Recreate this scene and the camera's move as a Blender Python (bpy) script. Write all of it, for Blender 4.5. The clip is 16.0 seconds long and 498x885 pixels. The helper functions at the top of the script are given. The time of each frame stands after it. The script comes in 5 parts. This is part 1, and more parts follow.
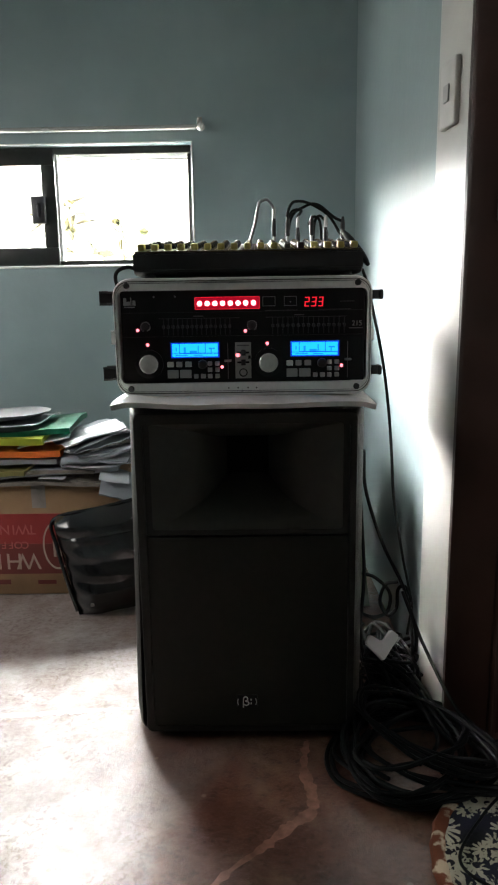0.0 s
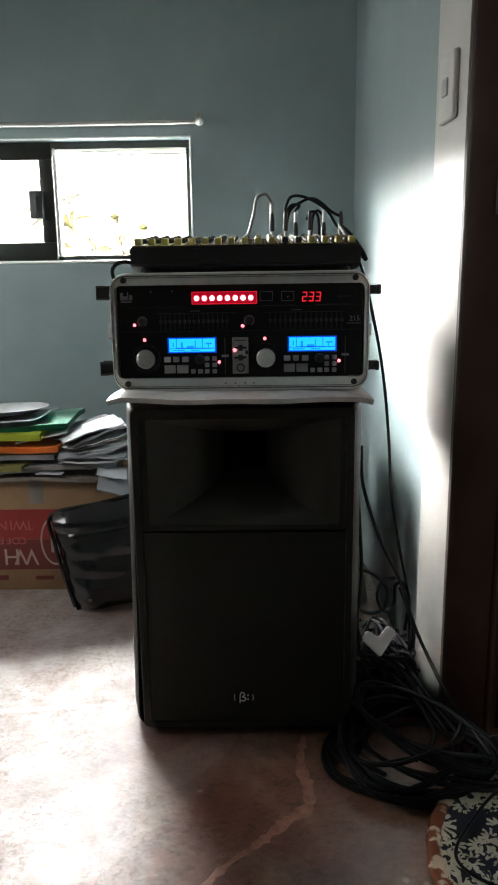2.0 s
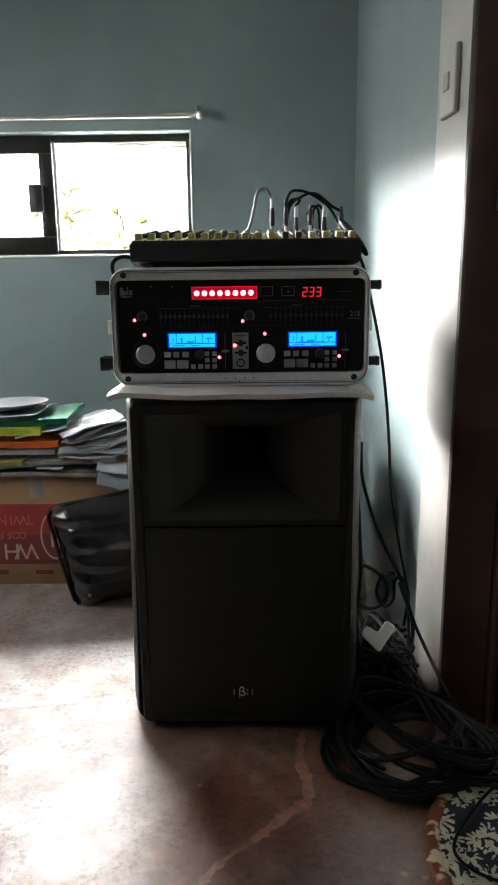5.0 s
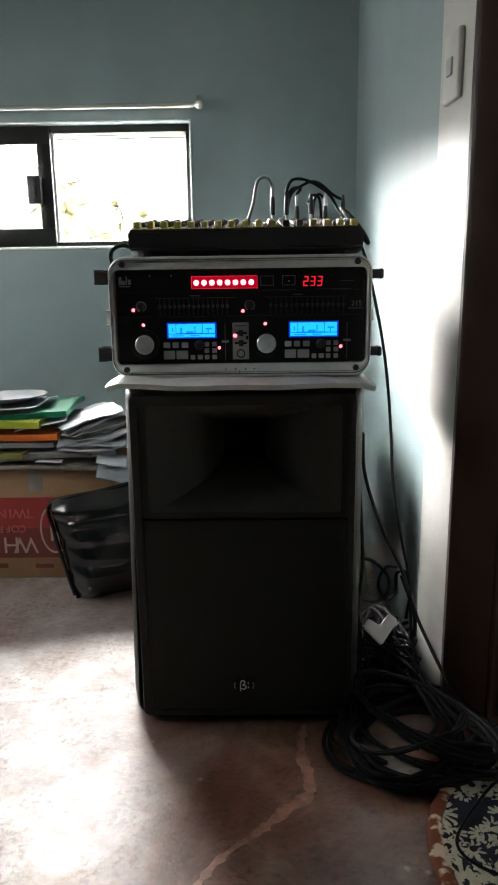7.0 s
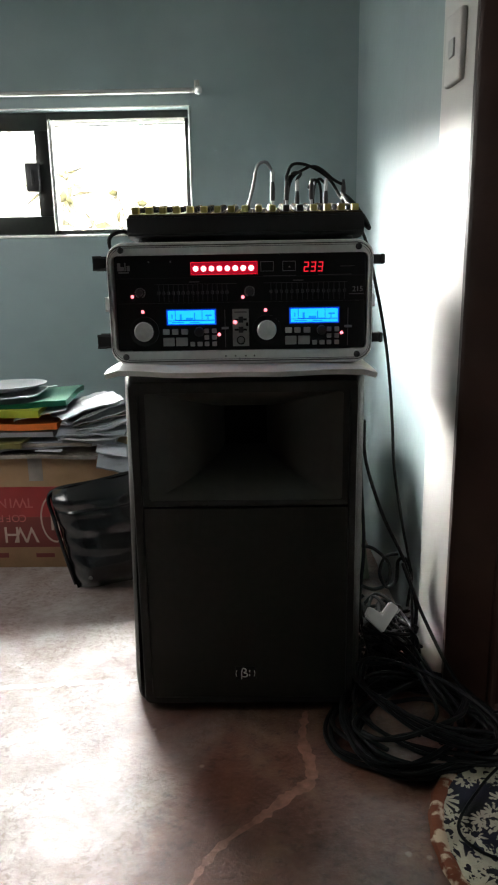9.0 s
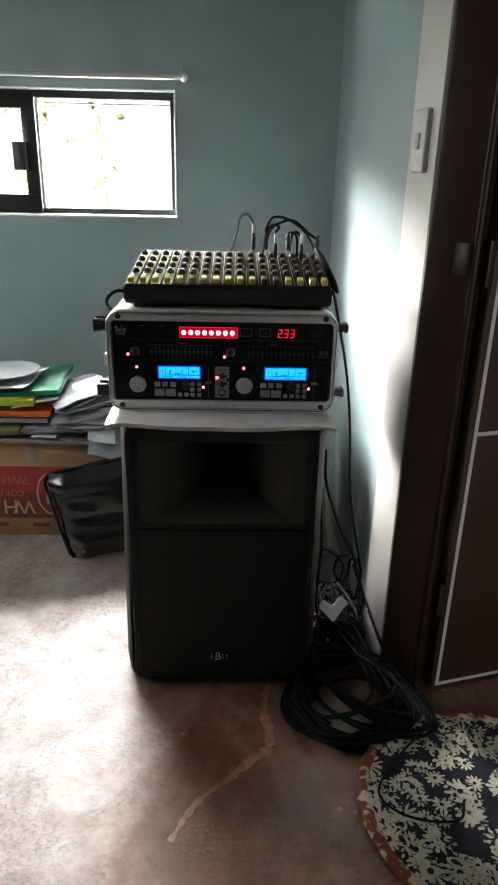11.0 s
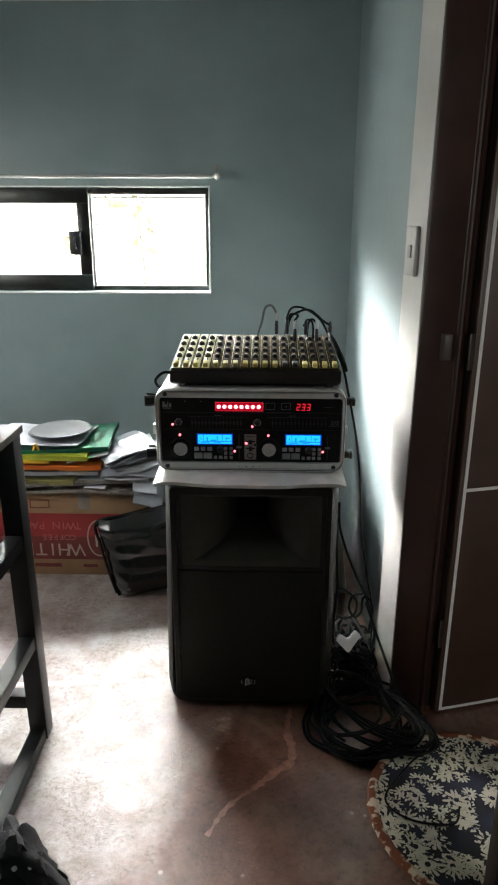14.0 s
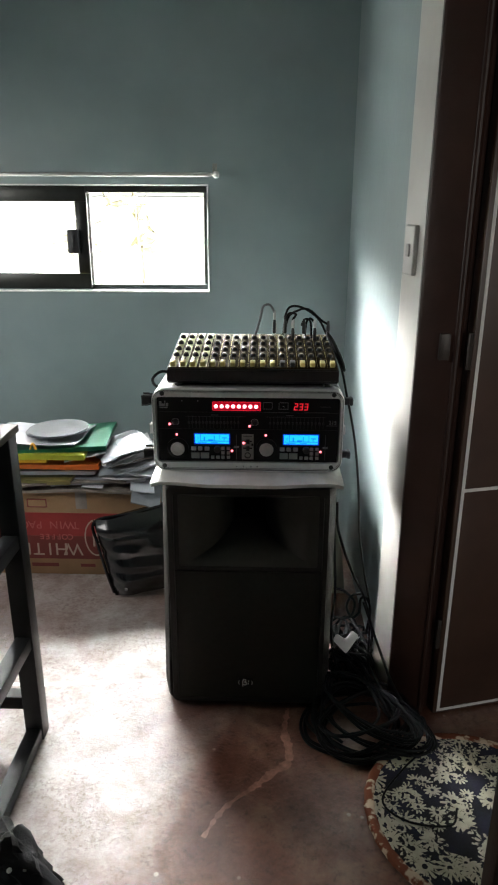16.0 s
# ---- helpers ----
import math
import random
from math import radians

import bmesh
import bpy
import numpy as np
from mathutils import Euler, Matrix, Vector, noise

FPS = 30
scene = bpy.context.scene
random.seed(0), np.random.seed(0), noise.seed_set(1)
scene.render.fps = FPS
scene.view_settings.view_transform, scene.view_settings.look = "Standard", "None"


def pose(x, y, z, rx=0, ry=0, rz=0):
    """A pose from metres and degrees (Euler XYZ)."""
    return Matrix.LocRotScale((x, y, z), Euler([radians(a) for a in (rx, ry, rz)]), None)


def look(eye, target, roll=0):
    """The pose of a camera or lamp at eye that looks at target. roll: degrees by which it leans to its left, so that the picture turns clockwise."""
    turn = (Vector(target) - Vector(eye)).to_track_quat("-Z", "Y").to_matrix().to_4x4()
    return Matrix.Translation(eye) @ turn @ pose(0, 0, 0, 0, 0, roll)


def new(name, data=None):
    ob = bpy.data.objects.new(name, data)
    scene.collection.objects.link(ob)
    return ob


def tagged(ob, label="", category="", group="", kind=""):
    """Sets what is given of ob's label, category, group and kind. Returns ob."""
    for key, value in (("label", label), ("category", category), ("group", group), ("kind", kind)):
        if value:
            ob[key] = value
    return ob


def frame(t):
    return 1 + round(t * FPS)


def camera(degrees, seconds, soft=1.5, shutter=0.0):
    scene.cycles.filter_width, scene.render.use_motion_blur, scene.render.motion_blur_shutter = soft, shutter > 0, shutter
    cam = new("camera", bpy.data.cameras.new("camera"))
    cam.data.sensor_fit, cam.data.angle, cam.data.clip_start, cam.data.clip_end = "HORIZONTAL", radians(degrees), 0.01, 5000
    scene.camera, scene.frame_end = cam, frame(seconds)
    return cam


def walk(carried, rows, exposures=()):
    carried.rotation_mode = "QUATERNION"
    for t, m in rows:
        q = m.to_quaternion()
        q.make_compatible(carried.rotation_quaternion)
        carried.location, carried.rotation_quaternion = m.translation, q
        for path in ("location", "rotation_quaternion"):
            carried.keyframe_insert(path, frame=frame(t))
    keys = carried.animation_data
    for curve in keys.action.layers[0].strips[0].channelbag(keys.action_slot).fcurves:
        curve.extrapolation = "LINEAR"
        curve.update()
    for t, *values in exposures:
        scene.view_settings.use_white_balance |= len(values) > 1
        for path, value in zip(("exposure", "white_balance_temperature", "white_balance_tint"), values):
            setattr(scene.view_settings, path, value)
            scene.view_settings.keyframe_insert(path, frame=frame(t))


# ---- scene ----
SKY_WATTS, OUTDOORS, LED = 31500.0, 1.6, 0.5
SIDE_WATTS, HALL_WATTS, LOW_FILL_WATTS = 19.0, 18.0, 4500.0
cam = camera(40.6, 16.0, soft=2.0, shutter=0.4)
PATH = [
    (0, (0.031, -1.348, 0.917), (-0.001, 0.612, 0.521), -0.9),
    (0.5, (0.033, -1.352, 0.921), (0.002, 0.61, 0.538), -1.0),
    (1, (0.036, -1.354, 0.922), (0.002, 0.609, 0.539), -1.0),
    (1.5, (0.039, -1.351, 0.921), (0.014, 0.611, 0.534), -1.0),
    (2, (0.036, -1.345, 0.914), (0.005, 0.613, 0.508), -0.8),
    (2.5, (0.037, -1.349, 0.917), (0.003, 0.611, 0.519), -0.9),
    (3, (0.037, -1.347, 0.916), (0.009, 0.612, 0.517), -0.8),
    (3.5, (0.036, -1.344, 0.913), (0.005, 0.614, 0.505), -0.8),
    (4, (0.035, -1.345, 0.916), (0.005, 0.612, 0.503), -0.7),
    (6.5, (0.037, -1.336, 0.91), (0.006, 0.617, 0.477), -0.7),
    (7, (0.036, -1.331, 0.906), (0.003, 0.62, 0.469), -0.8),
    (7.5, (0.038, -1.331, 0.905), (0.012, 0.618, 0.456), -0.7),
    (8, (0.038, -1.331, 0.907), (0.005, 0.619, 0.464), -0.9),
    (8.5, (0.039, -1.326, 0.902), (0.007, 0.621, 0.443), -1.0),
    (9, (0.036, -1.325, 0.898), (0.001, 0.62, 0.434), -1.0),
    (9.5, (0.033, -1.317, 0.912), (0.032, 0.617, 0.402), -0.1),
    (9.7, (0.034, -1.306, 0.957), (0.051, 0.587, 0.312), 0.4),
    (11.8, (0.032, -1.613, 1.373), (0.068, 0.237, 0.614), 1.4),
    (12, (0.038, -1.648, 1.392), (0.049, 0.223, 0.685), 1.4),
    (12.5, (0.044, -1.695, 1.406), (0.027, 0.193, 0.748), 0.4),
    (13, (0.042, -1.707, 1.409), (-0.009, 0.183, 0.757), -0.6),
    (13.5, (0.039, -1.716, 1.408), (-0.002, 0.178, 0.765), 0.2),
    (14, (0.041, -1.718, 1.411), (-0.008, 0.174, 0.767), 0.1),
    (14.5, (0.046, -1.715, 1.411), (0.002, 0.18, 0.771), -0.0),
    (15, (0.046, -1.714, 1.411), (-0.002, 0.181, 0.775), -0.2),
    (15.5, (0.045, -1.712, 1.411), (-0.005, 0.181, 0.768), 0.1),
    (16, (0.047, -1.709, 1.41), (-0.001, 0.183, 0.763), 0.2),
]
walk(cam, [(t, look(eye, target, roll)) for t, eye, target, roll in PATH])

# ---- light ----
world = bpy.data.worlds.new("world")
scene.world = world
world.use_nodes = True
wn = world.node_tree
sky = wn.nodes.new("ShaderNodeTexSky")
sky.sky_type = "NISHITA"
sky.sun_disc = False
sky.sun_elevation = radians(52)
sky.sun_rotation = radians(200)
wn.links.new(sky.outputs[0], wn.nodes["Background"].inputs[0])
wn.nodes["Background"].inputs[1].default_value = 0.12
scene.view_settings.exposure = 0.08

sun_data = bpy.data.lights.new("sun", "SUN")
sun_data.energy, sun_data.angle, sun_data.color = 5.0, radians(0.5), (1.0, 0.95, 0.88)
sun = new("sun", sun_data)
sun.matrix_world = look((2.0, -6.0, 9.0), (0.0, 4.0, 0.0))

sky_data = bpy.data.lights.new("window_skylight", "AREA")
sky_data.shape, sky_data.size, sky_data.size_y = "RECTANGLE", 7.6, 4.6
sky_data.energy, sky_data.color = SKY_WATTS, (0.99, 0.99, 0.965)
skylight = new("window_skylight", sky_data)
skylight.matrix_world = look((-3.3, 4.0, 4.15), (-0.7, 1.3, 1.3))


# added fill lamp low outside, shining slantwise through the window onto the side wall
low_fill_data = bpy.data.lights.new("low_window_fill", "AREA")
low_fill_data.shape, low_fill_data.size, low_fill_data.size_y = "RECTANGLE", 3.4, 1.1
low_fill_data.energy, low_fill_data.color = LOW_FILL_WATTS, (1.0, 0.985, 0.945)
low_fill = new("low_window_fill", low_fill_data)
low_fill.matrix_world = look((-3.7, 4.9, 2.90), (-0.5, 1.3, 1.3))

# daylight of an assumed second window, out of view in the wall beyond the carton
side_data = bpy.data.lights.new("assumed_side_daylight", "AREA")
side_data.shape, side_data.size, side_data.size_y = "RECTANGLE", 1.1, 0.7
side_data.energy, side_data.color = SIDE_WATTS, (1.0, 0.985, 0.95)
side_light = new("assumed_side_daylight", side_data)
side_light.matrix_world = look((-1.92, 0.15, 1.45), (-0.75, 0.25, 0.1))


# added fill lamp, unseen at the far end of the hall, for door and rug
hall_data = bpy.data.lights.new("hall_fill", "AREA")
hall_data.shape, hall_data.size, hall_data.size_y = "RECTANGLE", 0.9, 1.0
hall_data.energy, hall_data.color = HALL_WATTS, (1.0, 0.96, 0.90)
hall_light = new("hall_fill", hall_data)
hall_light.matrix_world = look((1.4, -3.22, 1.5), (0.9, 0.0, 0.9))


# ---- small tools ----
def part(name, bm, material, parent=None, label="", smooth=True):
    me = bpy.data.meshes.new(name)
    bm.normal_update()
    bm.to_mesh(me)
    bm.free()
    mats = material if isinstance(material, (list, tuple)) else [material]
    for m in mats:
        me.materials.append(m)
    if smooth:
        me.shade_smooth()
        me.set_sharp_from_angle(angle=radians(35))
    ob = new(name, me)
    if parent is not None:
        ob.parent = parent
    if label:
        ob["label"] = label
    return ob


def thing(name, label, category, group="", kind="", at=(0, 0, 0), turn=0):
    ob = new(name)
    ob.empty_display_size = 0.05
    ob.matrix_world = pose(*at, 0, 0, turn)
    return tagged(ob, label, category, group, kind)


def box(bm, x0, x1, y0, y1, z0, z1, bevel=0.0, seg=2, mat=0):
    made = bmesh.ops.create_cube(bm, size=1.0)
    vs = made["verts"]
    for v in vs:
        v.co = Vector(((x0 + x1) / 2 + v.co.x * (x1 - x0), (y0 + y1) / 2 + v.co.y * (y1 - y0), (z0 + z1) / 2 + v.co.z * (z1 - z0)))
    faces = {f for v in vs for f in v.link_faces}
    for f in faces:
        f.material_index = mat
    if bevel > 0:
        edges = list({e for v in vs for e in v.link_edges})
        bmesh.ops.bevel(bm, geom=edges, offset=bevel, segments=seg, affect="EDGES", profile=0.5, clamp_overlap=True, material=-1)
    return bm


def boxed(*a, **k):
    return box(bmesh.new(), *a, **k)


def spin(bm, profile, m=None, n=20, mat=0):
    """A solid of revolution about local z from (radius, height) pairs."""
    m = m or Matrix()
    rings = []
    for r, h in profile:
        if r < 1e-6:
            rings.append([bm.verts.new(m @ Vector((0, 0, h)))])
        else:
            rings.append([bm.verts.new(m @ Vector((r * math.cos(2 * math.pi * i / n), r * math.sin(2 * math.pi * i / n), h))) for i in range(n)])
    for a, b in zip(rings, rings[1:]):
        for i in range(n):
            j = (i + 1) % n
            if len(a) == 1 and len(b) == 1:
                continue
            if len(a) == 1:
                f = bm.faces.new((a[0], b[i], b[j]))
            elif len(b) == 1:
                f = bm.faces.new((a[i], b[0], a[j]))
            else:
                f = bm.faces.new((a[i], b[i], b[j], a[j]))
            f.material_index = mat
    bmesh.ops.recalc_face_normals(bm, faces=bm.faces[:])
    return bm


FRONT = pose(0, 0, 0, 90, 0, 0)  # local z turned to -y


def smooth_line(points, steps=10):
    """A Catmull-Rom line through the points."""
    p = [Vector(q) for q in points]
    p = [2 * p[0] - p[1]] + p + [2 * p[-1] - p[-2]]
    out = []
    for a, b, c, d in zip(p, p[1:], p[2:], p[3:]):
        for i in range(steps):
            t = i / steps
            out.append(0.5 * ((2 * b) + (c - a) * t + (2 * a - 5 * b + 4 * c - d) * t * t + (3 * b - a - 3 * c + d) * t ** 3))
    out.append(p[-2])
    return out


def tube(bm, points, radius, sides=8, steps=10, mat=0, smooth=True):
    line = smooth_line(points, steps) if smooth else [Vector(q) for q in points]
    rings = []
    up = Vector((0.13, 0.21, 1)).normalized()
    for i, c in enumerate(line):
        way = (line[min(i + 1, len(line) - 1)] - line[max(i - 1, 0)]).normalized()
        side = way.cross(up)
        if side.length < 1e-3:
            side = way.cross(Vector((1, 0, 0)))
        side.normalize()
        up = side.cross(way).normalized()
        r = radius(i / (len(line) - 1)) if callable(radius) else radius
        rings.append([bm.verts.new(c + r * (math.cos(2 * math.pi * k / sides) * side + math.sin(2 * math.pi * k / sides) * up)) for k in range(sides)])
    for a, b in zip(rings, rings[1:]):
        for k in range(sides):
            f = bm.faces.new((a[k], a[(k + 1) % sides], b[(k + 1) % sides], b[k]))
            f.material_index = mat
    bm.faces.new(rings[0][::-1])
    bm.faces.new(rings[-1])
    return bm


def sheet(fn, nu, nv, thick=0.0):
    """A sheet from fn(u, v), given thickness downwards."""
    bm = bmesh.new()
    top = [[bm.verts.new(fn(i / nu, j / nv)) for j in range(nv + 1)] for i in range(nu + 1)]
    for i in range(nu):
        for j in range(nv):
            bm.faces.new((top[i][j], top[i + 1][j], top[i + 1][j + 1], top[i][j + 1]))
    if thick:
        bm.normal_update()
        bmesh.ops.solidify(bm, geom=bm.faces[:], thickness=thick)
    bmesh.ops.recalc_face_normals(bm, faces=bm.faces[:])
    return bm


# ---- materials ----
def material(name, colour, rough=0.5, metal=0.0, vary=0.15, scale=20.0, bump=0.0, bump_scale=80.0, colour2=None, stain=0.0, stain_scale=3.0, emit=None, power=0.0, spec=0.5, coat=0.0, obj=True, rough_vary=0.0):
    m = bpy.data.materials.new(name)
    m.use_nodes = True
    nt = m.node_tree
    b = nt.nodes["Principled BSDF"]
    b.inputs["Roughness"].default_value = rough
    b.inputs["Metallic"].default_value = metal
    b.inputs["Specular IOR Level"].default_value = spec
    b.inputs["Coat Weight"].default_value = coat
    co = nt.nodes.new("ShaderNodeTexCoord")
    n1 = nt.nodes.new("ShaderNodeTexNoise")
    n1.inputs["Scale"].default_value = scale
    n1.inputs["Detail"].default_value = 6
    n2 = nt.nodes.new("ShaderNodeTexNoise")
    n2.inputs["Scale"].default_value = stain_scale
    n2.inputs["Detail"].default_value = 4
    for n in (n1, n2):
        nt.links.new(co.outputs["Object"], n.inputs["Vector"])
    c2 = colour2 or tuple(max(0.0, c * (1 - vary)) for c in colour)
    ramp = nt.nodes.new("ShaderNodeValToRGB")
    ramp.color_ramp.elements[0].position, ramp.color_ramp.elements[1].position = 0.32, 0.68
    ramp.color_ramp.elements[0].color = (*c2, 1)
    ramp.color_ramp.elements[1].color = (*colour, 1)
    nt.links.new(n1.outputs["Fac"], ramp.inputs["Fac"])
    out = ramp.outputs["Color"]
    if stain:
        mul = nt.nodes.new("ShaderNodeMix")
        mul.data_type, mul.blend_type = "RGBA", "MULTIPLY"
        mul.inputs["Factor"].default_value = 1.0
        r2 = nt.nodes.new("ShaderNodeValToRGB")
        r2.color_ramp.elements[0].position, r2.color_ramp.elements[1].position = 0.35, 0.65
        k = 1 - stain
        r2.color_ramp.elements[0].color = (k, k, k, 1)
        r2.color_ramp.elements[1].color = (1, 1, 1, 1)
        nt.links.new(n2.outputs["Fac"], r2.inputs["Fac"])
        nt.links.new(out, mul.inputs["A"])
        nt.links.new(r2.outputs["Color"], mul.inputs["B"])
        out = mul.outputs["Result"]
    nt.links.new(out, b.inputs["Base Color"])
    if rough_vary:
        mr = nt.nodes.new("ShaderNodeMapRange")
        mr.inputs["To Min"].default_value = max(0.02, rough - rough_vary)
        mr.inputs["To Max"].default_value = min(1.0, rough + rough_vary)
        nt.links.new(n1.outputs["Fac"], mr.inputs["Value"])
        nt.links.new(mr.outputs["Result"], b.inputs["Roughness"])
    if bump:
        n3 = nt.nodes.new("ShaderNodeTexNoise")
        n3.inputs["Scale"].default_value = bump_scale
        n3.inputs["Detail"].default_value = 5
        nt.links.new(co.outputs["Object"], n3.inputs["Vector"])
        bp = nt.nodes.new("ShaderNodeBump")
        bp.inputs["Strength"].default_value = bump
        bp.inputs["Distance"].default_value = 0.01
        nt.links.new(n3.outputs["Fac"], bp.inputs["Height"])
        nt.links.new(bp.outputs["Normal"], b.inputs["Normal"])
    if emit:
        b.inputs["Emission Color"].default_value = (*emit, 1)
        b.inputs["Emission Strength"].default_value = power
    return m


M = {}
M["wall"] = material("wall_paint", (0.25, 0.318, 0.325), 0.42, vary=0.07, scale=5, bump=0.10, bump_scale=28, stain=0.17, stain_scale=1.8, rough_vary=0.08)
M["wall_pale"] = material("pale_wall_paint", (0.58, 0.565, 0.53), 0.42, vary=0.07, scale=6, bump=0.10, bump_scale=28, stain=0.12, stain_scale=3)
M["ceiling"] = material("ceiling_paint", (0.55, 0.58, 0.56), 0.7, vary=0.06, scale=8, bump=0.05)
M["frame"] = material("bronze_aluminium", (0.035, 0.036, 0.033), 0.35, 0.6, vary=0.2, scale=40)
M["rail_metal"] = material("painted_curtain_rod", (0.62, 0.62, 0.60), 0.25, 0.5, vary=0.08)
M["jamb"] = material("dark_brown_wood", (0.030, 0.0130, 0.009), 0.45, vary=0.35, scale=12, bump=0.12, bump_scale=60, spec=0.32)
M["leaf"] = material("brown_laminate", (0.060, 0.032, 0.022), 0.36, vary=0.25, scale=9, bump=0.05, bump_scale=50, spec=0.32)
M["inlay"] = material("white_inlay", (0.72, 0.71, 0.68), 0.4, vary=0.1)
M["hinge_steel"] = material("dark_hinge_steel", (0.040, 0.031, 0.025), 0.45, 0.3, vary=0.4, scale=60)
M["steel"] = material("worn_steel", (0.35, 0.34, 0.31), 0.4, 0.8, vary=0.3, scale=60)
M["aluminium"] = material("brushed_aluminium", (0.88, 0.88, 0.86), 0.36, 0.2, vary=0.10, scale=60, rough_vary=0.06)
M["black_plastic"] = material("black_plastic", (0.014, 0.014, 0.015), 0.45, vary=0.3, scale=80, bump=0.05, bump_scale=300)
M["cabinet"] = material("speaker_cabinet_plastic", (0.024, 0.0235, 0.0205), 0.58, vary=0.25, scale=120, bump=0.18, bump_scale=420, spec=0.22)
M["horn"] = material("horn_plastic", (0.036, 0.0345, 0.027), 0.45, vary=0.2, scale=60, bump=0.06, bump_scale=260)
M["throat"] = material("shaded_horn_throat", (0.002, 0.002, 0.002), 0.9, vary=0.3, spec=0.1)
M["grille"] = material("grille_mesh", (0.008, 0.008, 0.008), 0.6, vary=0.3, scale=500, bump=0.3, bump_scale=900)
M["panel"] = material("black_front_panel", (0.0075, 0.0068, 0.0075), 0.40, vary=0.3, scale=60, spec=0.2)
M["panel_grey"] = material("silver_front_panel", (0.42, 0.41, 0.39), 0.4, 0.5, vary=0.12, scale=80)
M["print"] = material("grey_print", (0.30, 0.30, 0.30), 0.5, vary=0.1)
M["white_print"] = material("white_print", (0.75, 0.75, 0.73), 0.5, vary=0.1)
M["red_led"] = material("red_led", (0.5, 0.02, 0.03), 0.3, emit=(1.0, 0.02, 0.04), power=LED * 1.7)
M["red_led_core"] = material("red_led_core", (0.6, 0.1, 0.1), 0.3, emit=(1.0, 0.20, 0.21), power=LED * 13)
M["red_small"] = material("small_red_led", (0.5, 0.05, 0.06), 0.3, emit=(1.0, 0.16, 0.20), power=LED * 7.0)
M["red_window"] = material("red_led_window", (0.06, 0.004, 0.006), 0.3, emit=(0.75, 0.0, 0.03), power=LED * 0.8)
M["lcd"] = material("blue_lcd", (0.02, 0.1, 0.3), 0.3, emit=(0.0, 0.30, 1.0), power=LED * 2.0)
M["lcd_bright"] = material("cyan_lcd_segments", (0.1, 0.4, 0.6), 0.3, emit=(0.01, 0.46, 1.0), power=LED * 2.6)
M["lcd_dark"] = material("blue_lcd_marks", (0.0, 0.05, 0.25), 0.3, emit=(0.0, 0.05, 0.75), power=LED * 1.4)
M["jog"] = material("silver_jog_wheel", (0.80, 0.79, 0.76), 0.28, 0.55, vary=0.15, scale=120)
M["key"] = material("grey_key", (0.46, 0.45, 0.44), 0.5, vary=0.1)
M["slider"] = material("dark_slider_plastic", (0.035, 0.033, 0.035), 0.5, vary=0.15)
M["key_dim"] = material("dim_grey_key", (0.13, 0.12, 0.125), 0.5, vary=0.1)
M["cream"] = material("cream_knob", (0.52, 0.44, 0.13), 0.5, vary=0.12, scale=90)
M["brown_cap"] = material("brown_knob_cap", (0.11, 0.080, 0.036), 0.4, vary=0.2, scale=80)
M["mixer_face"] = material("cream_mixer_face", (0.66, 0.66, 0.36), 0.45, vary=0.12, scale=60, spec=0.3)
M["mixer_dark"] = material("brown_mixer_strip", (0.060, 0.044, 0.020), 0.65, vary=0.25, scale=60, spec=0.15)
M["cable"] = material("black_cable_rubber", (0.0035, 0.0042, 0.0045), 0.5, spec=0.16, vary=0.3, scale=120, bump=0.04)
M["grey_cable"] = material("grey_cable", (0.12, 0.12, 0.13), 0.35, vary=0.2)
M["chrome"] = material("jack_plug_metal", (0.85, 0.85, 0.83), 0.25, 0.5, vary=0.1)
M["board"] = material("grey_green_board", (0.42, 0.43, 0.34), 0.6, vary=0.15, scale=9, bump=0.08, stain=0.2, stain_scale=5)
M["cloth"] = material("off_white_cloth", (0.86, 0.85, 0.81), 0.8, vary=0.12, scale=30, bump=0.25, bump_scale=160, stain=0.12, stain_scale=9)
M["carton"] = material("brown_cardboard", (0.36, 0.22, 0.115), 0.75, vary=0.14, scale=14, bump=0.12, bump_scale=90, stain=0.15, stain_scale=6)
M["carton_red"] = material("red_carton_print", (0.36, 0.035, 0.035), 0.45, vary=0.18, scale=12, stain=0.2, stain_scale=7)
M["carton_maroon"] = material("maroon_carton_print", (0.20, 0.035, 0.03), 0.5, vary=0.18, scale=12, stain=0.2, stain_scale=7)
M["carton_text"] = material("pale_carton_print", (0.50, 0.40, 0.33), 0.55, vary=0.15, scale=40)
M["carton_pink"] = material("pink_carton_print", (0.50, 0.13, 0.12), 0.55, vary=0.15, scale=40)
M["leather"] = material("black_faux_leather", (0.006, 0.0065, 0.0075), 0.24, vary=0.3, scale=60, bump=0.05, bump_scale=90, rough_vary=0.03, coat=0.35)
M["paper"] = material("white_paper", (0.54, 0.56, 0.60), 0.65, vary=0.12, scale=18, bump=0.1, bump_scale=40)
M["grey_paper"] = material("grey_paper", (0.25, 0.265, 0.29), 0.55, vary=0.25, scale=14, bump=0.15, bump_scale=40)
M["green"] = material("green_folder", (0.004, 0.15, 0.075), 0.35, vary=0.2, scale=14, bump=0.06)
M["lime"] = material("yellow_green_folder", (0.66, 0.74, 0.06), 0.5, vary=0.15, scale=14, bump=0.06)
M["yellow"] = material("yellow_folder", (0.88, 0.52, 0.02), 0.5, vary=0.15, scale=14)
M["orange"] = material("orange_folder", (0.90, 0.20, 0.02), 0.5, vary=0.15, scale=14, bump=0.06)
M["olive"] = material("yellow_plastic_bag", (0.33, 0.30, 0.10), 0.3, vary=0.3, scale=16, bump=0.25, bump_scale=40)
M["film"] = material("crumpled_plastic_film", (0.26, 0.23, 0.20), 0.18, vary=0.45, scale=22, bump=0.6, bump_scale=50)
